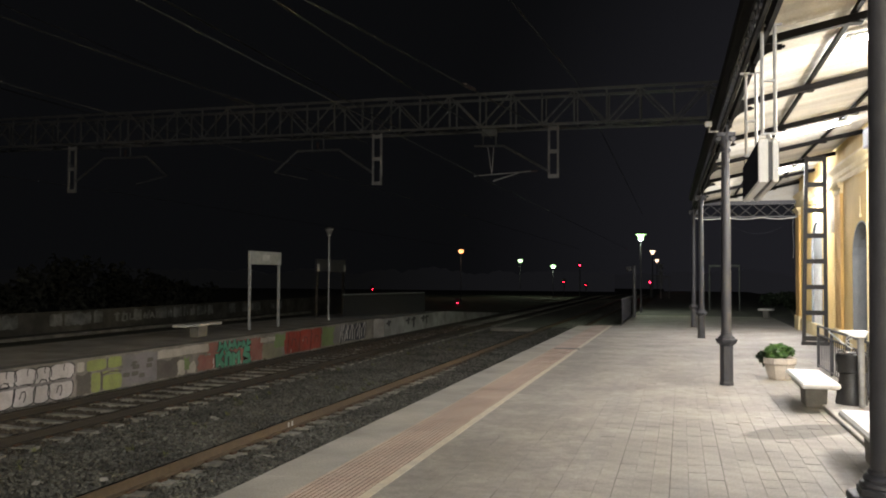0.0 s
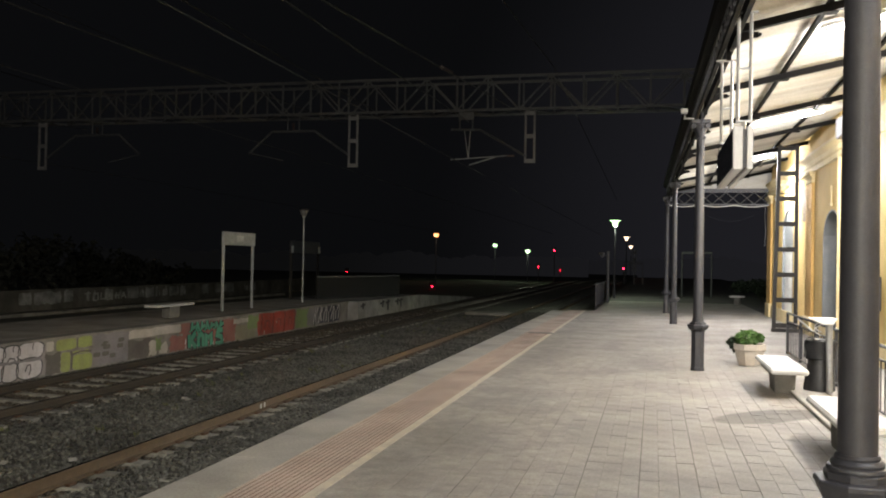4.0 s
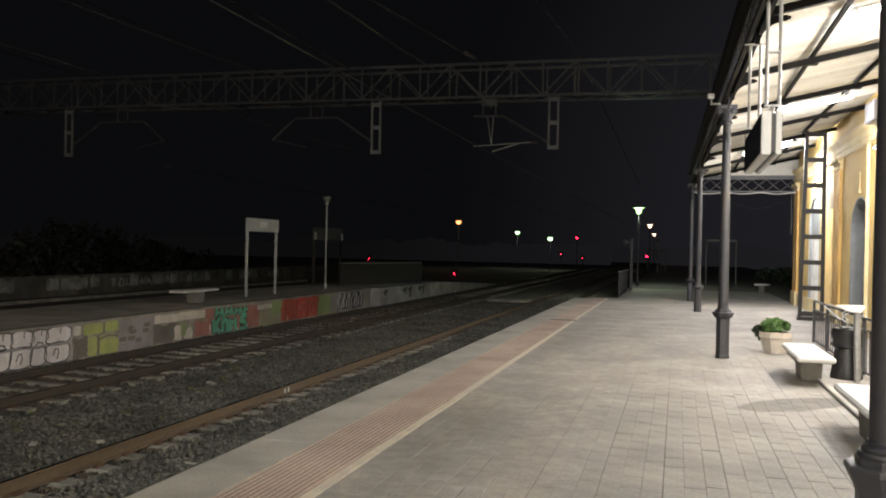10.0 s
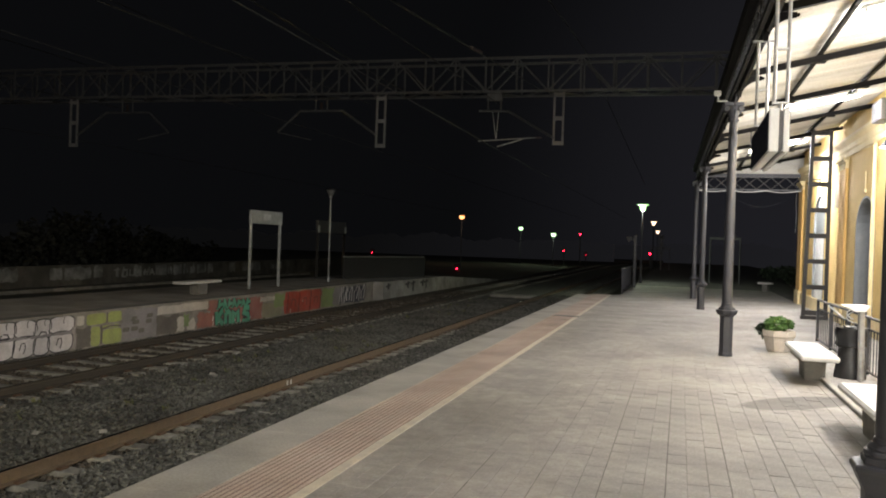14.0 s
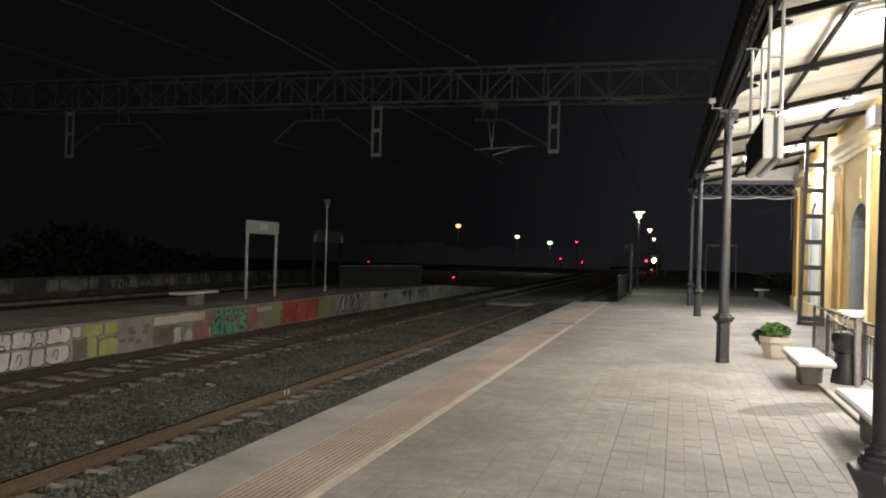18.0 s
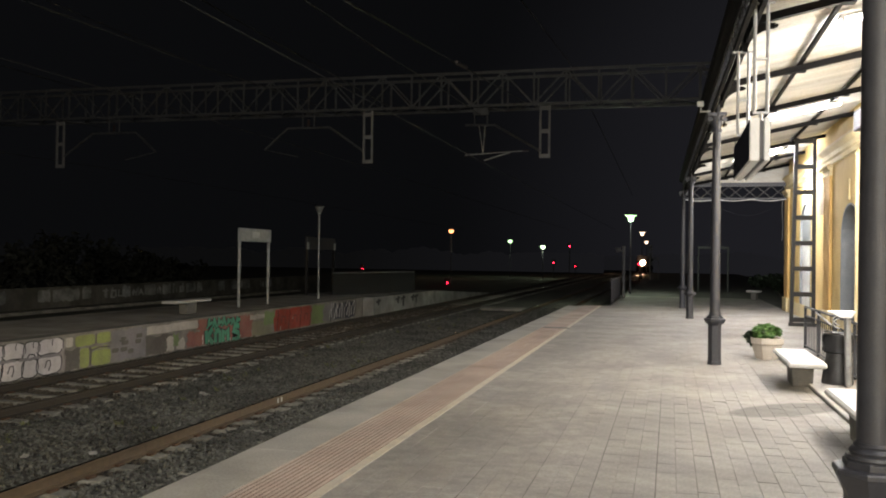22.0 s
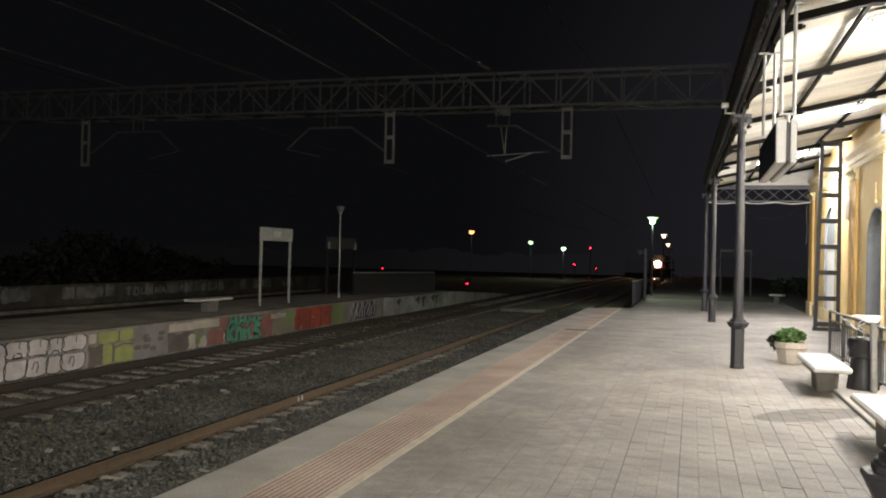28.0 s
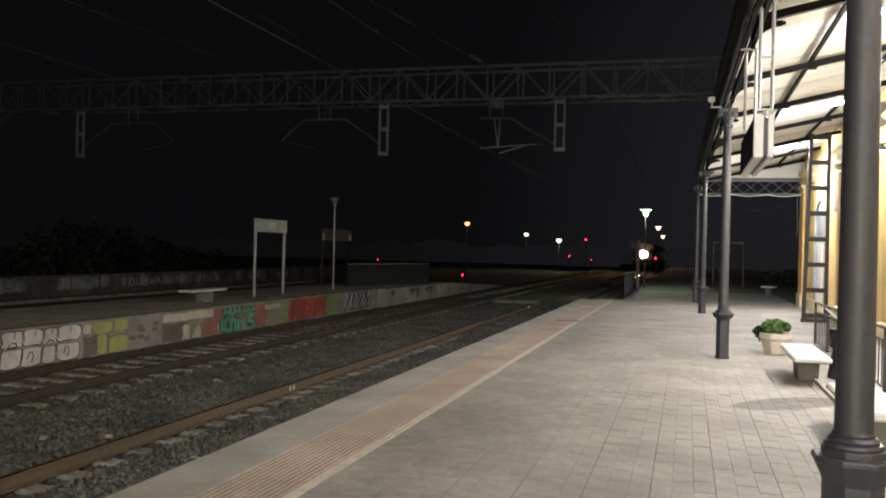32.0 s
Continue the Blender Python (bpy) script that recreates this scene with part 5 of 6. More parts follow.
street_lamp((-20.0, 130, -1.4), 5.85, M_LWHITE, "lit cool white lamp on a tall pole", "far")
street_lamp((-13.5, 120, -1.3), 4.8, M_LWHITE, "lit cool white lamp on a tall pole", "far")


def signal(x, y, z, r, tall=True, small=False):
    t = thing("railway_signal", (x, y, -1), "railway signal showing a red light", "signal", "red signals")
    bm = B()
    tube(bm, (0, 0.2, -0.4), (0, 0.2, z + 1), 0.07 if tall else 0.12)
    part("post", bm, M_IRON, t)
    bm = B()
    w = 0.14 if small else 0.3
    box(bm, -w, 0, z + 1 - w, w, 0.2, z + 1 + w * 1.6, 0.04)
    part("head", bm, M_IRON, t)
    bm = B()
    tube(bm, (0, -0.06, z + 1), (0, 0.01, z + 1), r * 0.52, seg=16)
    part("lens", bm, M_LRED, t, "glowing red lens")


signal(-10.9, 130, 3.63, 0.19)
signal(-13.3, 130, 1.09, 0.12)
signal(-12.1, 150, 0.39, 0.085)
signal(-36.8, 110, 0.05, 0.085)
signal(-17.0, 80, -0.72, 0.085, False)
signal(0.03, 112, 1.19, 0.19, small=True)

# sign frames on the unlit platform
for place, w, h, turn, lab in (((6.2, 51.0, 0), 1.75, 2.6, -25, "pale empty sign frame on the dark platform"), ((2.0, 80.0, 0), 1.6, 1.95, 0, "pale sign frame with crossed plates")):
    t = thing("sign_frame", place, lab, "sign frame", "sign frames", turn=turn)
    for s in (-1, 1):
        bm = B()
        box(bm, s * w / 2 - 0.035, -0.035, 0, s * w / 2 + 0.035, 0.035, h)
        part("post", bm, M_DULL, t)
    bm = B()
    box(bm, -w / 2, -0.03, h - 0.12, w / 2, 0.03, h)
    part("crossbar", bm, M_DULL, t)
xs = thing("crossing_sign", (2.1, 78.0, 0), "level crossing marker with crossed plates on a post", "sign")
bm = B()
tube(bm, (0, 0, 0), (0, 0, 3.1), 0.04)
part("post", bm, M_GALV, xs)
for z in (1.45, 2.2, 2.85):
    bm = B()
    for s in (-1, 1):
        bar(bm, (-0.24, -0.06 - 0.02 * s, z - 0.22 * s), (0.24, -0.06 - 0.02 * s, z + 0.22 * s), 0.02, 0.12)
    part("crossed_plates", bm, M_DULL, xs)


def shrub(place, rx, ry, rz, count, leaf, seed, label, mat=M_DLEAF):
    t = thing("shrub", place, label, "shrub", "shrubs")
    bm = B()
    for k in range(5):
        a = k * 1.26
        tube(bm, (0.1 * math.cos(a), 0.1 * math.sin(a), 0), (rx * 0.5 * math.cos(a), ry * 0.5 * math.sin(a), rz * 0.9), 0.05, 0.015, seg=6)
    part("stems", bm, M_SOIL, t)
    foliage("crown", count, rx, ry, rz, leaf, mat, t, seed, (0, 0, rz * 0.75))


shrub((9.2, 44.0, 0), 1.5, 2.0, 0.75, 1600, 0.2, 11, "dark unlit shrub beside the platform end")
shrub((10.4, 39.5, 0), 1.4, 2.0, 0.9, 1600, 0.2, 12, "dark unlit shrub beside the platform end")
# unseen woods added far off, glowing in the sky's tone to hide the train
backdrop_glow = bpy.data.materials.new("sky_toned_glow")
backdrop_glow.use_nodes = True
ht = backdrop_glow.node_tree
hb = ht.nodes["Principled BSDF"]
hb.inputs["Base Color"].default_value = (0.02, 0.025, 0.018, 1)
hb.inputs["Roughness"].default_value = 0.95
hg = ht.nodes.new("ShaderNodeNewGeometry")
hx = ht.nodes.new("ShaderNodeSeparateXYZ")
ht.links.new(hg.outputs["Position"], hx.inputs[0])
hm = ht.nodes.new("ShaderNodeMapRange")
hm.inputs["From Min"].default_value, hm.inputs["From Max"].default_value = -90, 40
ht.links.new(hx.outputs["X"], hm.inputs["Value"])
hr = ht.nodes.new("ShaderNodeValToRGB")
# the glow rises to the right, as the painted sky does
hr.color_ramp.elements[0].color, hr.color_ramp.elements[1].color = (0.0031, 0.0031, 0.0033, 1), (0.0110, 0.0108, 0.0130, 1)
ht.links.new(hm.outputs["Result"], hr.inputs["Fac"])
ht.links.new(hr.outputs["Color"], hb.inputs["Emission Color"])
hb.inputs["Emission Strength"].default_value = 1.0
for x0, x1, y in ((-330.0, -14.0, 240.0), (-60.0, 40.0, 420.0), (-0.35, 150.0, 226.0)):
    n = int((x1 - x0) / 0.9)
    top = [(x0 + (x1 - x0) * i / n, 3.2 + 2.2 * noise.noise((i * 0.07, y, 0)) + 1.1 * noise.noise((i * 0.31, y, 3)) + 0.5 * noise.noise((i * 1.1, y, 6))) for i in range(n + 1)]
    solid("backdrop", prism(B(), [(x0, -4.0)] + top + [(x1, -4.0)], "y", y, y + 3.0), backdrop_glow, "added backdrop of woods that glows in the sky's tone", "woods", "structure")

# overgrown bank beyond the boundary wall
rng = random.Random(31)
y = 2.0
while y < 66:
    h = rng.uniform(1.7, 2.6) * (1.0 - 0.5 * max(0.0, y - 30) / 36)
    shrub((-29.5 - rng.uniform(0, 2.5) - 0.05 * y, y, -1.1), 1.9, 2.6, h, 900, 0.42, 40 + int(y), "tall dark bush behind the boundary wall", M_BUSH)
    y += rng.uniform(3.2, 4.6)


# ---- graffiti on the far platform's face ----
FACE, STEP, OUT = OPP + 0.001, -0.40, 0.04
PAINTS = {}


def paint(name, c):
    """Sprayed paint, worn so that the concrete comes through in patches."""
    if name not in PAINTS:
        bare = (0.27, 0.245, 0.21)
        PAINTS[name] = material(name, c, 0.8, 0, tuple(v * 0.66 + w * 0.25 for v, w in zip(c, bare)), 3.4, 22, 0.2, stain=0.35, detail=9.0)
    return PAINTS[name]


def clipped(pts, z, above):
    """The part of an outline over or under a height."""
    out = []
    for (ya, za), (yb, zb) in zip(pts, pts[1:] + pts[:1]):
        ia, ib = (za >= z) == above, (zb >= z) == above
        if ia:
            out.append((ya, za))
        if ia != ib:
            k = (z - za) / (zb - za)
            out.append((ya + (yb - ya) * k, z))
    return out


COATS = [0]


def coat(name, mat, parent, outlines, layer):
    """Thin coats of one paint on the face and on the beam above it; layer says which lies over which."""
    bm = B()
    for pts in outlines:
        COATS[0] += 1
        proud = 0.002 * layer + 0.00008 * (COATS[0] % 20)
        for above in (True, False):
            p = clipped(pts, STEP, above)
            if len(p) > 2:
                x = FACE + (OUT if above else 0.0)
                prism(bm, p, "x", x - 0.001, x + proud)
    return part(name, bm, mat, parent)


def line(pts, w):
    """The outline of a painted line of one width through (y, z) points."""
    left, right = [], []
    for k, (a, b) in enumerate(pts):
        (ya, za), (yb, zb) = pts[max(k - 1, 0)], pts[min(k + 1, len(pts) - 1)]
        d = Vector((yb - ya, zb - za)).normalized() * (w / 2)
        left.append((a - d.y, b + d.x))
        right.append((a + d.y, b - d.x))
    return [left + right[::-1]]


def mural(label):
    return thing("graffiti", (0, 0, 0), label, "graffiti", "wall paintings")


def rough(y0, z0, y1, z1, r, n=5, amp=0.05):
    pts = []
    for i in range(n):
        pts.append((y0 + (y1 - y0) * i / n, z1 + r.uniform(-amp, amp)))
    for i in range(n):
        pts.append((y1 + r.uniform(-amp, amp), z1 + (z0 - z1) * i / n))
    for i in range(n):
        pts.append((y1 + (y0 - y1) * i / n, z0 + r.uniform(-amp, amp) * 0.4))
    for i in range(n):
        pts.append((y0 + r.uniform(-amp, amp), z0 + (z1 - z0) * i / n))
    return pts


def bubble(y0, z0, y1, z1, r, n=20, power=0.45, skew=0.0):
    """A fat, square-shouldered letter shape."""
    yc, zc, ry, rz = (y0 + y1) / 2, (z0 + z1) / 2, (y1 - y0) / 2, (z1 - z0) / 2
    out = []
    for i in range(n):
        a = 2 * math.pi * i / n
        c, q = math.cos(a), math.sin(a)
        out.append((yc + ry * math.copysign(abs(c) ** power, c) * r.uniform(0.95, 1.03) + skew * q, zc + rz * math.copysign(abs(q) ** power, q) * r.uniform(0.95, 1.02)))
    return out


ZT, ZB = -0.15, -0.93
r = random.Random(4)
WHITE, BLACK = paint("faded_white_paint", (0.70, 0.66, 0.655)), paint("black_paint", (0.02, 0.02, 0.025))
LIME, GREY = paint("lime_green_paint", (0.35, 0.40, 0.115)), paint("purple_grey_paint", (0.25, 0.235, 0.24))
RED, PINK = paint("red_paint", (0.40, 0.05, 0.03)), paint("faded_red_paint", (0.34, 0.12, 0.095))
TEAL, SAGE = paint("teal_green_paint", (0.075, 0.38, 0.235)), paint("sage_green_paint", (0.21, 0.30, 0.105))
PALE, NAVY = paint("pale_beige_paint", (0.58, 0.53, 0.46)), paint("dark_blue_paint", (0.03, 0.035, 0.07))
STAIN = paint("grey_brown_stain", (0.13, 0.115, 0.10))

# white bubble letters outlined in black
g = mural("faded white bubble letters outlined in black")
coat("faded_ground", paint("faded_brown_grey_paint", (0.34, 0.30, 0.285)), g, [rough(11.2, ZB, 16.55, ZT - 0.10, r, 9, 0.03)], 1)
def outlined(pts, w):
    coat("white_letter", WHITE, g, [pts], 2)
    h = len(pts) // 2
    coat("black_outline", BLACK, g, line(pts[:h + 1], w) + line(pts[h:] + pts[:1], w * 0.8), 3)


COLUMNS = (11.2, 11.9, 12.72, 13.42, 14.02, 14.62, 15.22, 15.66, 16.42)
for k, (a, b) in enumerate(zip(COLUMNS, COLUMNS[1:])):
    split = -0.53 + r.uniform(-0.03, 0.03)
    if k in (0, 3):
        outlined(bubble(a - 0.02, -0.945, b + 0.02, -0.15, r, 24, 0.5, r.uniform(-0.05, 0.05)), 0.034)
        coat("black_outline", BLACK, g, line([(a + 0.2, -0.78), (a + 0.25, -0.58), (a + 0.42, -0.52), (a + 0.40, -0.36)], 0.03), 4)
        continue
    outlined(bubble(a - 0.03, split - 0.01, b + 0.03, -0.14 + r.uniform(-0.03, 0.02), r, 24, r.uniform(0.45, 0.7), r.uniform(-0.06, 0.06)), 0.030)
    outlined(bubble(a - 0.03, -0.95, b + 0.03, split + 0.02, r, 24, r.uniform(0.45, 0.75), r.uniform(-0.07, 0.07)), 0.034)
    # inner strokes that make letters of the fat shapes
    m = (a + b) / 2
    if k % 2:
        coat("scribble", BLACK, g, line([(m - 0.14, -0.78), (m - 0.08, -0.64), (m + 0.02, -0.63), (m + 0.04, -0.74), (m - 0.02, -0.86)], 0.03), 4)
    else:
        coat("scribble", BLACK, g, line([(m - 0.10, split + 0.03), (m - 0.02, split + 0.12), (m + 0.12, split + 0.10), (m + 0.17, split + 0.02)], 0.03), 4)
    coat("scribble", BLACK, g, line([(m + 0.06, -0.16), (m + 0.03, -0.24), (m + 0.05, -0.30)], 0.022), 4)
coat("grey_wash", GREY, g, [rough(14.1, -0.55, 15.0, -0.50, r, 8, 0.02), rough(15.1, -0.56, 16.4, -0.51, r, 8, 0.02)], 4)
# lime letters
g = mural("lime green letters over a grey-brown wash")
coat("pale_block", PALE, g, [bubble(16.52, -0.40, 16.78, -0.17, r)], 2)
coat("brown_wash", STAIN, g, [rough(16.56, ZB, 17.08, -0.45, r, 6, 0.05)], 1)
coat("lime_letter", LIME, g, [bubble(16.86, -0.43, 17.58, -0.15, r), bubble(17.64, -0.42, 18.17, -0.14, r)], 2)
coat("lime_letter", LIME, g, [bubble(17.08, -0.95, 17.42, -0.47, r), bubble(17.5, -0.95, 18.25, -0.56, r), rough(17.5, -0.55, 18.1, -0.48, r, 6, 0.02)], 2)
coat("dark_gap", STAIN, g, line([(17.46, -0.92), (17.48, -0.62), (17.44, -0.46)], 0.06) + line([(17.5, -0.55), (17.8, -0.50), (18.2, -0.53)], 0.04) + line([(17.61, -0.42), (17.62, -0.16)], 0.04), 3)
# grey overpaint
g = mural("blotchy purple-grey overpainting on concrete")
coat("grey_patch", GREY, g, [rough(18.22, ZB, 19.75, ZT, r, 8, 0.06)], 1)
for k in range(7):
    a, z = r.uniform(18.4, 19.5), r.uniform(-0.8, -0.25)
    coat("dark_smear", STAIN, g, [bubble(a - r.uniform(0.08, 0.2), z - 0.07, a + r.uniform(0.08, 0.2), z + 0.05, r)], 2)
# pale beam, brown wall and faded red
g = mural("pale whitewashed beam over stained concrete with faded red")
coat("pale_strip", PALE, g, [rough(19.7, -0.375, 22.25, -0.15, r, 10, 0.025)], 1)
coat("brown_wash", STAIN, g, [rough(19.7, ZB, 21.0, -0.43, r, 8, 0.05)], 1)
coat("pale_patch", PALE, g, [rough(20.7, -0.92, 21.05, -0.55, r, 6, 0.06), rough(21.2, -0.92, 21.6, -0.66, r, 6, 0.07)], 2)
coat("olive_patch", SAGE, g, [rough(21.05, -0.8, 21.3, -0.45, r, 5, 0.05)], 2)
coat("red_patch", PINK, g, [rough(21.75, ZB, 22.5, -0.5, r, 7, 0.08), rough(22.28, -0.45, 22.75, -0.13, r, 6, 0.04)], 2)
# teal letters
g = mural("teal green spiky letters outlined in black and white")
coat("red_ground", PINK, g, [rough(22.45, ZB + 0.02, 25.12, ZT - 0.02, r, 12, 0.03)], 1)
DEEP = paint("deep_green_paint", (0.025, 0.10, 0.065))
strokes = [((22.84, -0.90), (22.80, -0.50)), ((22.88, -0.69), (23.16, -0.47)), ((22.90, -0.70), (23.20, -0.92)), ((23.27, -0.46), (23.34, -0.44)),
           ((23.36, -0.91), (23.33, -0.57)), ((23.36, -0.60), (23.50, -0.54), (23.62, -0.60), (23.63, -0.93)),
           ((23.82, -0.93), (23.80, -0.55), (23.96, -0.70), (24.12, -0.54), (24.14, -0.92)),
           ((24.84, -0.50), (24.52, -0.50), (24.44, -0.63), (24.80, -0.73), (24.84, -0.86), (24.66, -0.94), (24.40, -0.92))]
tops = []
for k in range(7):
    a, top = 22.88 + k * 0.29, -0.17 + r.uniform(-0.05, 0.06)
    tops.append(((a - 0.04, -0.45), (a + 0.03, top)))
    tops.append(((a + 0.03, top - 0.02), (a + 0.15, -0.41)) if k % 2 else ((a, -0.33), (a + 0.21, -0.28)))
for st in strokes:
    coat("black_outline", BLACK, g, line(list(st), 0.28), 2)
    coat("teal_letter", TEAL, g, line(list(st), 0.165), 4)
    coat("deep_shade", DEEP, g, line([(y + 0.05, z - 0.04) for y, z in st], 0.12), 3)
for st in tops:
    coat("black_outline", BLACK, g, line(list(st), 0.20), 2)
    coat("teal_letter", TEAL, g, line(list(st), 0.10), 4)
for k in range(8):
    coat("white_fleck", WHITE, g, line([(22.6 + k * 0.33, -0.91 + r.uniform(0, 0.06)), (22.64 + k * 0.33, -0.86 + r.uniform(0, 0.06))], 0.03), 4)
coat("white_fleck", WHITE, g, line([(22.6, -0.78), (22.62, -0.62)], 0.05), 4)
# faded pink and pale block
g = mural("faded pink and pale block with sage green edge")
coat("pink_patch", PINK, g, [rough(25.12, ZB + 0.02, 25.75, -0.2, r, 6, 0.08)], 1)
coat("pale_strip", PALE, g, [rough(25.5, -0.37, 26.9, -0.22, r, 8, 0.03)], 2)
coat("olive_wash", paint("olive_grey_paint", (0.27, 0.26, 0.17)), g, [rough(25.75, ZB, 27.2, -0.44, r, 8, 0.05)], 1)
coat("sage_patch", SAGE, g, [rough(26.6, -0.62, 27.38, -0.14, r, 7, 0.07)], 2)
# red letters
g = mural("bold red block letters with dark edges")
coat("red_ground", RED, g, [rough(27.42, ZB + 0.02, 30.55, ZT, r, 10, 0.04)], 1)
for a, b in ((27.36, 28.55), (28.6, 29.55), (29.6, 30.62)):
    coat("red_letter", RED, g, [bubble(a, ZB + 0.02, b, ZT + 0.02, r)], 2)
DULLRED = paint("dark_red_paint", (0.16, 0.018, 0.015))
for y in (27.62, 28.58, 29.58, 30.5):
    coat("dark_edge", DULLRED, g, line([(y, -0.9), (y + 0.07, -0.5), (y - 0.02, -0.16)], 0.07), 3)
for y in (27.95, 28.95, 29.95):
    coat("dark_edge", DULLRED, g, line([(y, -0.66), (y + 0.12, -0.42), (y + 0.34, -0.45), (y + 0.36, -0.7)], 0.05), 3)
coat("pale_fleck", PALE, g, line([(27.9, -0.9), (27.92, -0.76)], 0.06) + line([(28.9, -0.55), (28.95, -0.5)], 0.04), 4)
# sage block and the white-blue tag
g = mural("sage green block beside a white and dark blue tag")
coat("sage_patch", SAGE, g, [rough(30.66, ZB + 0.03, 32.2, ZT, r, 8, 0.06)], 1)
coat("grey_patch", GREY, g, [rough(31.8, ZB + 0.05, 33.1, ZT - 0.02, r, 8, 0.08)], 2)
coat("dark_patch", NAVY, g, [rough(33.0, ZB + 0.06, 35.4, ZT - 0.02, r, 8, 0.07)], 2)
for k in range(11):
    a = 32.5 + k * 0.28
    pts = [(a, -0.84 + r.uniform(-0.05, 0.08)), (a + r.uniform(-0.1, 0.2), -0.5), (a + r.uniform(-0.1, 0.3), -0.2 + r.uniform(-0.06, 0.03))]
    coat("black_stroke", BLACK, g, line(pts, 0.22), 3)
    coat("white_stroke", WHITE, g, line([(y - 0.05, z + 0.02) for y, z in pts], r.uniform(0.07, 0.11)), 4)
# dark scrawls on the pale ramp
g = mural("black scrawled figures on pale concrete")
for k, (y, h) in enumerate(((37.2, 0.25), (40.1, 0.3), (41.0, 0.5), (42.6, 0.3), (43.3, 0.45))):
    bm = B()
    bar(bm, (OPP + 0.504, y, -0.2 - h), (OPP + 0.504, y + r.uniform(-0.15, 0.15), -0.17), 0.012, r.uniform(0.12, 0.25))
    bar(bm, (OPP + 0.506, y - 0.35, -0.32), (OPP + 0.506, y + 0.3, -0.25), 0.012, 0.1)
    part("black_scrawl", bm, BLACK, g)


# ---- pavers of the near platform ----
# long joints open widest at every third row of stones and close up towards the far end
rng = random.Random(21)
nx = int((7.96 - 1.266) / 0.163)
PW, PL = (7.96 - 1.266) / nx, 0.33
JOINT = (0.0040, 0.0012, 0.0017)
variants = []
for q in range(3):
    for cross in (0.0012, 0.0035):
        gl, gr = JOINT[q], JOINT[(q + 1) % 3]
        variants.append(mesh("paver", box(B(), gl, cross, -0.05, PW - gr, PL - 0.0008, 0.0, 0.0012), M_PAVER))
verts, faces = [], []
count = 0
for i in range(nx):
    x = 1.266 + i * PW
    first = -10.0
    y = first - rng.choice((0, 0.1, 0.2)) - (0.15 if i % 2 else 0)
    wl_, wr_ = JOINT[i % 3], JOINT[(i + 1) % 3]
    while y < (43.0 if x > 1.52 else 33.2):
        single = 2.9 < x < 5.7 and 5.2 < y < 11.2 and count < 300
        ln = PL if single else rng.choice((0.22, 0.33, 0.33, 0.33))
        dz = rng.uniform(-0.0012, 0.0012)
        if single:
            ob = new("paver", variants[(i % 3) * 2 + (rng.random() < 0.4)])
            ob.parent, ob.location = plat, (x, y, dz)
            ob.rotation_euler = (rng.uniform(-0.008, 0.008), rng.uniform(-0.008, 0.008), rng.uniform(-0.007, 0.007))
            count += 1
        else:
            k = len(verts)
            worn = max(0.0, noise.noise((x * 0.9, y * 0.55, 2.0)) + 0.15) * 0.003
            shut = 1.0 if y < 6 else max(0.22, 1.0 - (y - 6) * 0.08)
            worn *= shut
            el, er = wl_ * shut * rng.uniform(0.5, 1.2) + worn * rng.random(), wr_ * shut * rng.uniform(0.5, 1.2) + worn * rng.random()
            e0, e1 = rng.uniform(0.0004, 0.0012) * shut + worn * rng.random(), rng.uniform(0.0004, 0.0012) * shut
            b = 0.0012 * shut
            tx, ty = rng.gauss(0, 0.0008), rng.gauss(0, 0.0008)
            for px, py, pz in ((x + el, y + e0, -0.02), (x + PW - er, y + e0, -0.02), (x + PW - er, y + ln - e1, -0.02), (x + el, y + ln - e1, -0.02),
                               (x + el, y + e0, dz + tx - b), (x + PW - er, y + e0, dz + ty - b), (x + PW - er, y + ln - e1, dz - tx - b), (x + el, y + ln - e1, dz - ty - b),
                               (x + el + b, y + e0 + b, dz + tx), (x + PW - er - b, y + e0 + b, dz + ty), (x + PW - er - b, y + ln - e1 - b, dz - tx), (x + el + b, y + ln - e1 - b, dz - ty)):
                verts.append((px, py, pz))
            for o in (0, 4):
                faces += [(k + o, k + o + 1, k + o + 5, k + o + 4), (k + o + 1, k + o + 2, k + o + 6, k + o + 5), (k + o + 2, k + o + 3, k + o + 7, k + o + 6), (k + o + 3, k + o, k + o + 4, k + o + 7)]
            faces.append((k + 8, k + 9, k + 10, k + 11))
        y += ln
me = bpy.data.meshes.new("pavers_rest")
me.from_pydata(verts, [], faces)
me.materials.append(M_PAVER)
ob = new("pavers_rest", me)
ob.parent = plat
ob["kind"] = "stuff"


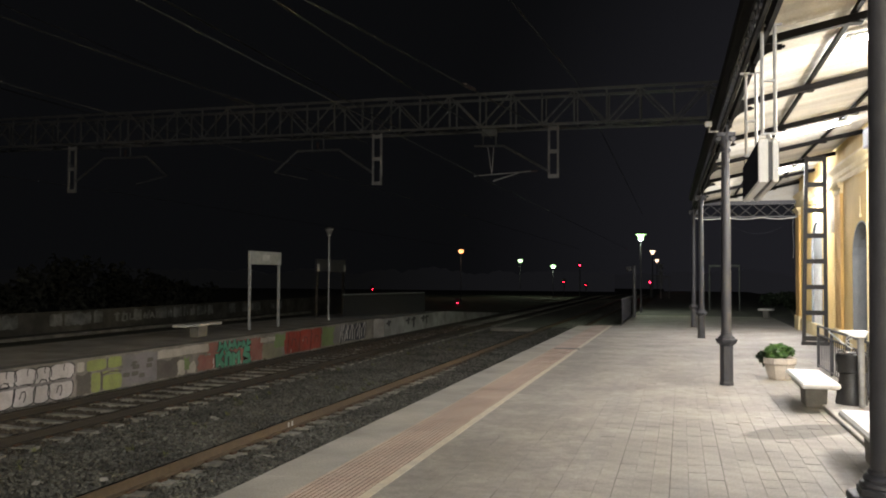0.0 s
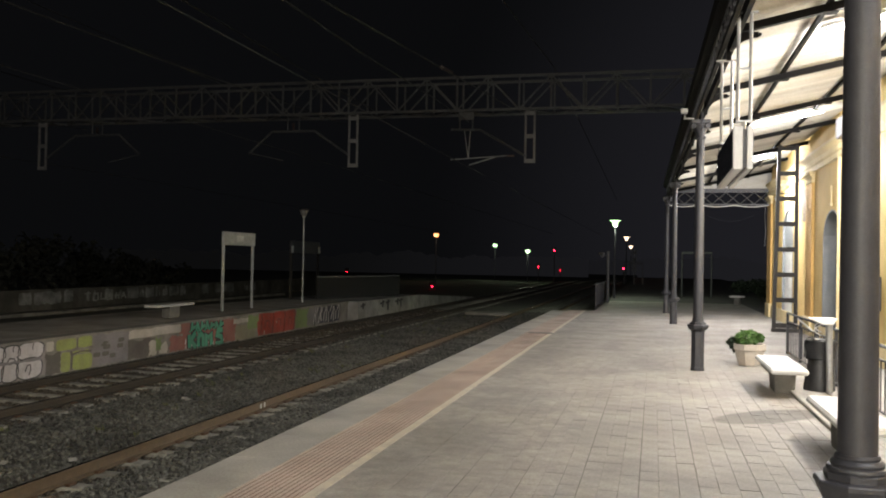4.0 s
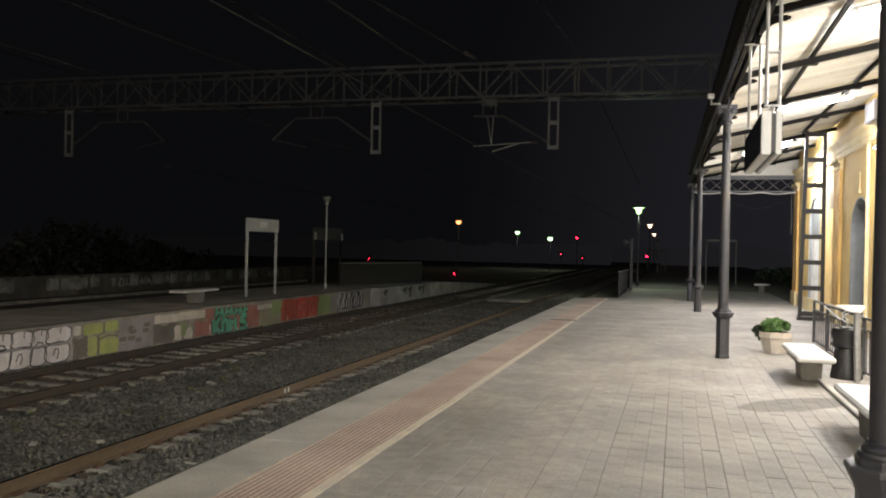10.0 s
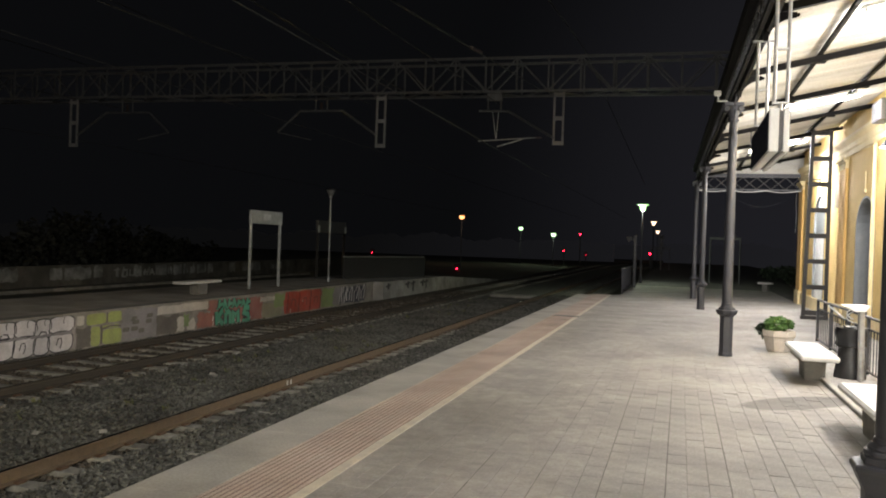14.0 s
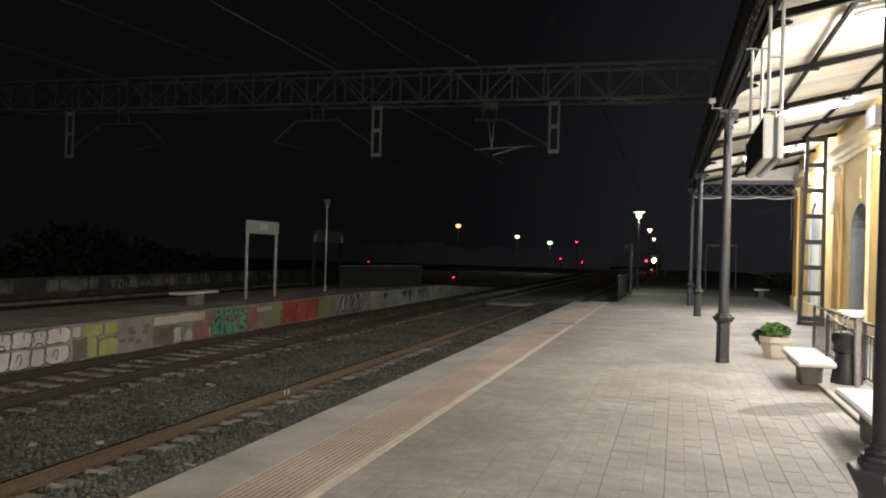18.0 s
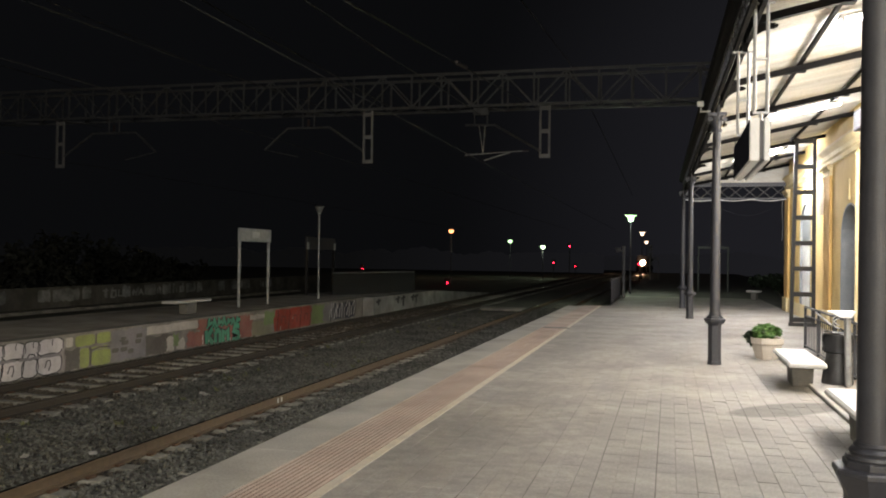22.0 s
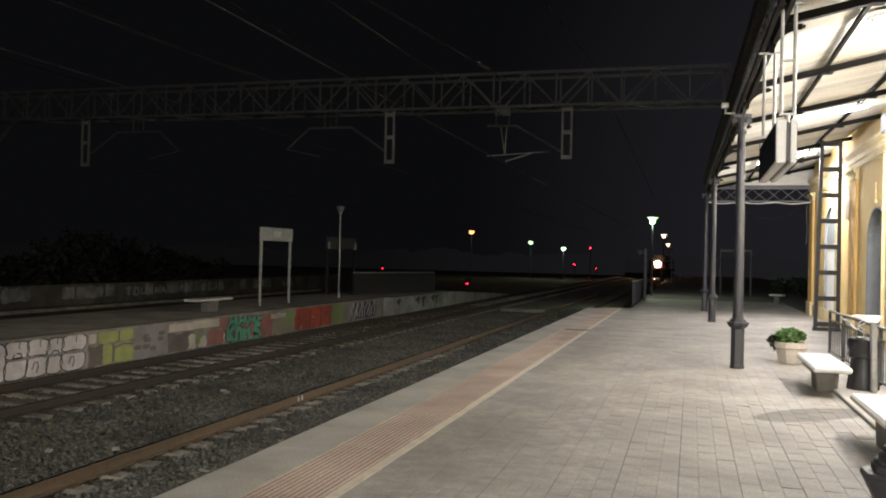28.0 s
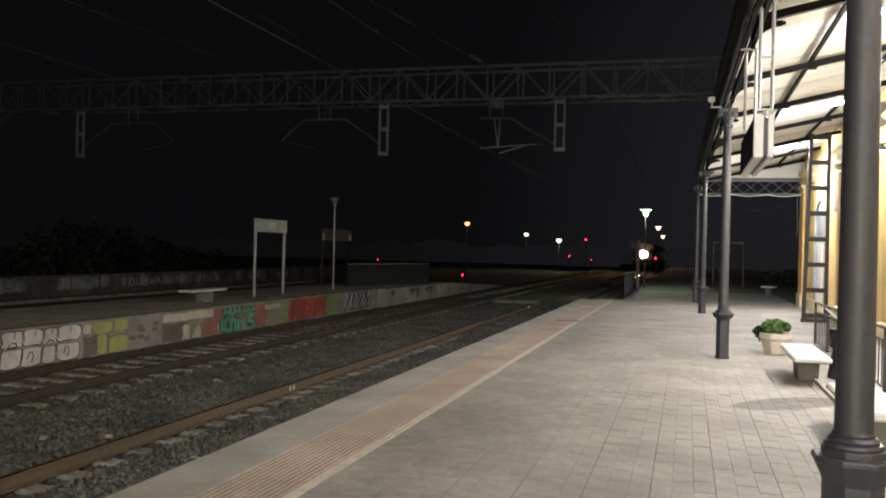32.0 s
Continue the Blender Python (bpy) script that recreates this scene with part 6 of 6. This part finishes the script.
# ---- train ----
def coach(parent, y0, length, front=False):
    bm = B()
    prism(bm, [(-1.42, 0.35), (1.42, 0.35), (1.47, 1.2), (1.45, 2.6), (1.25, 3.5), (0.7, 3.85), (-0.7, 3.85), (-1.25, 3.5), (-1.45, 2.6), (-1.47, 1.2)], "y", y0, y0 + length)
    body = part("locomotive_body" if front else "coach_body", bm, M_TRAIN, parent)
    bm = B()
    for s in (-1, 1):
        box(bm, s * 1.475 - 0.01, y0 + 0.4, 1.0, s * 1.475 + 0.01, y0 + length - 0.4, 1.3)
    part("side_band", bm, M_TRAINR, body)
    for k in range(2):
        for j in range(2):
            bm = B()
            y = y0 + 2.4 + k * (length - 6.0) + j * 2.0
            tube(bm, (-0.9, y, 0.45), (0.9, y, 0.45), 0.45, seg=16)
            part("wheelset", bm, M_IRON, body)
    if not front:
        for k in range(int(length / 2.2) - 1):
            for s in (-1, 1):
                bm = B()
                y = y0 + 1.6 + k * 2.2
                box(bm, s * 1.45 - 0.03, y, 1.6, s * 1.45 + 0.03, y + 1.4, 2.4)
                part("window", bm, M_GLASS, body)
    return body


train = thing("train", (0, 0, 0), "arriving train with a bright warm headlight", "train")
coach(train, 0.4, 18.5, True)
bm = B()
prism(bm, [(0.4, 0.35), (0.0, 0.5), (0.0, 1.5), (0.4, 2.9)], "x", -1.35, 1.35)
nose = part("nose", bm, M_TRAINR, train, "sloping cab front")
for x in (-0.62, 0.62):
    bm = B()
    box(bm, x - 0.5, 0.1, 1.75, x + 0.5, 0.33, 2.6)
    part("windscreen", bm, M_CABGLASS, train)
bm = B()
# lens made oversized to stand in for the headlight's glare
tube(bm, (0, -0.1, 2.28), (0, 0.42, 2.28), 0.5, seg=28)
part("headlight", bm, M_HEAD, train, "blazing warm headlight")
for k in range(3):
    coach(train, 19.6 + k * 20.5, 20.0)


def motions():
    """The train rolls in along the near track."""
    rows = []
    for t, d in ((0, 570), (6, 450), (12, 330), (15, 272), (17, 247), (18, 223), (19, 206), (22, 190), (25, 172), (28, 153), (30, 138), (32, 120)):
        dx = max(0.0, d - 215) / 300.0
        rows.append((t, pose(TRACK_1 + curve_x(d), d, RAILZ - dip(d), 0, 0, -math.degrees(math.atan(dx)))))
    walk(train, rows)


motions()
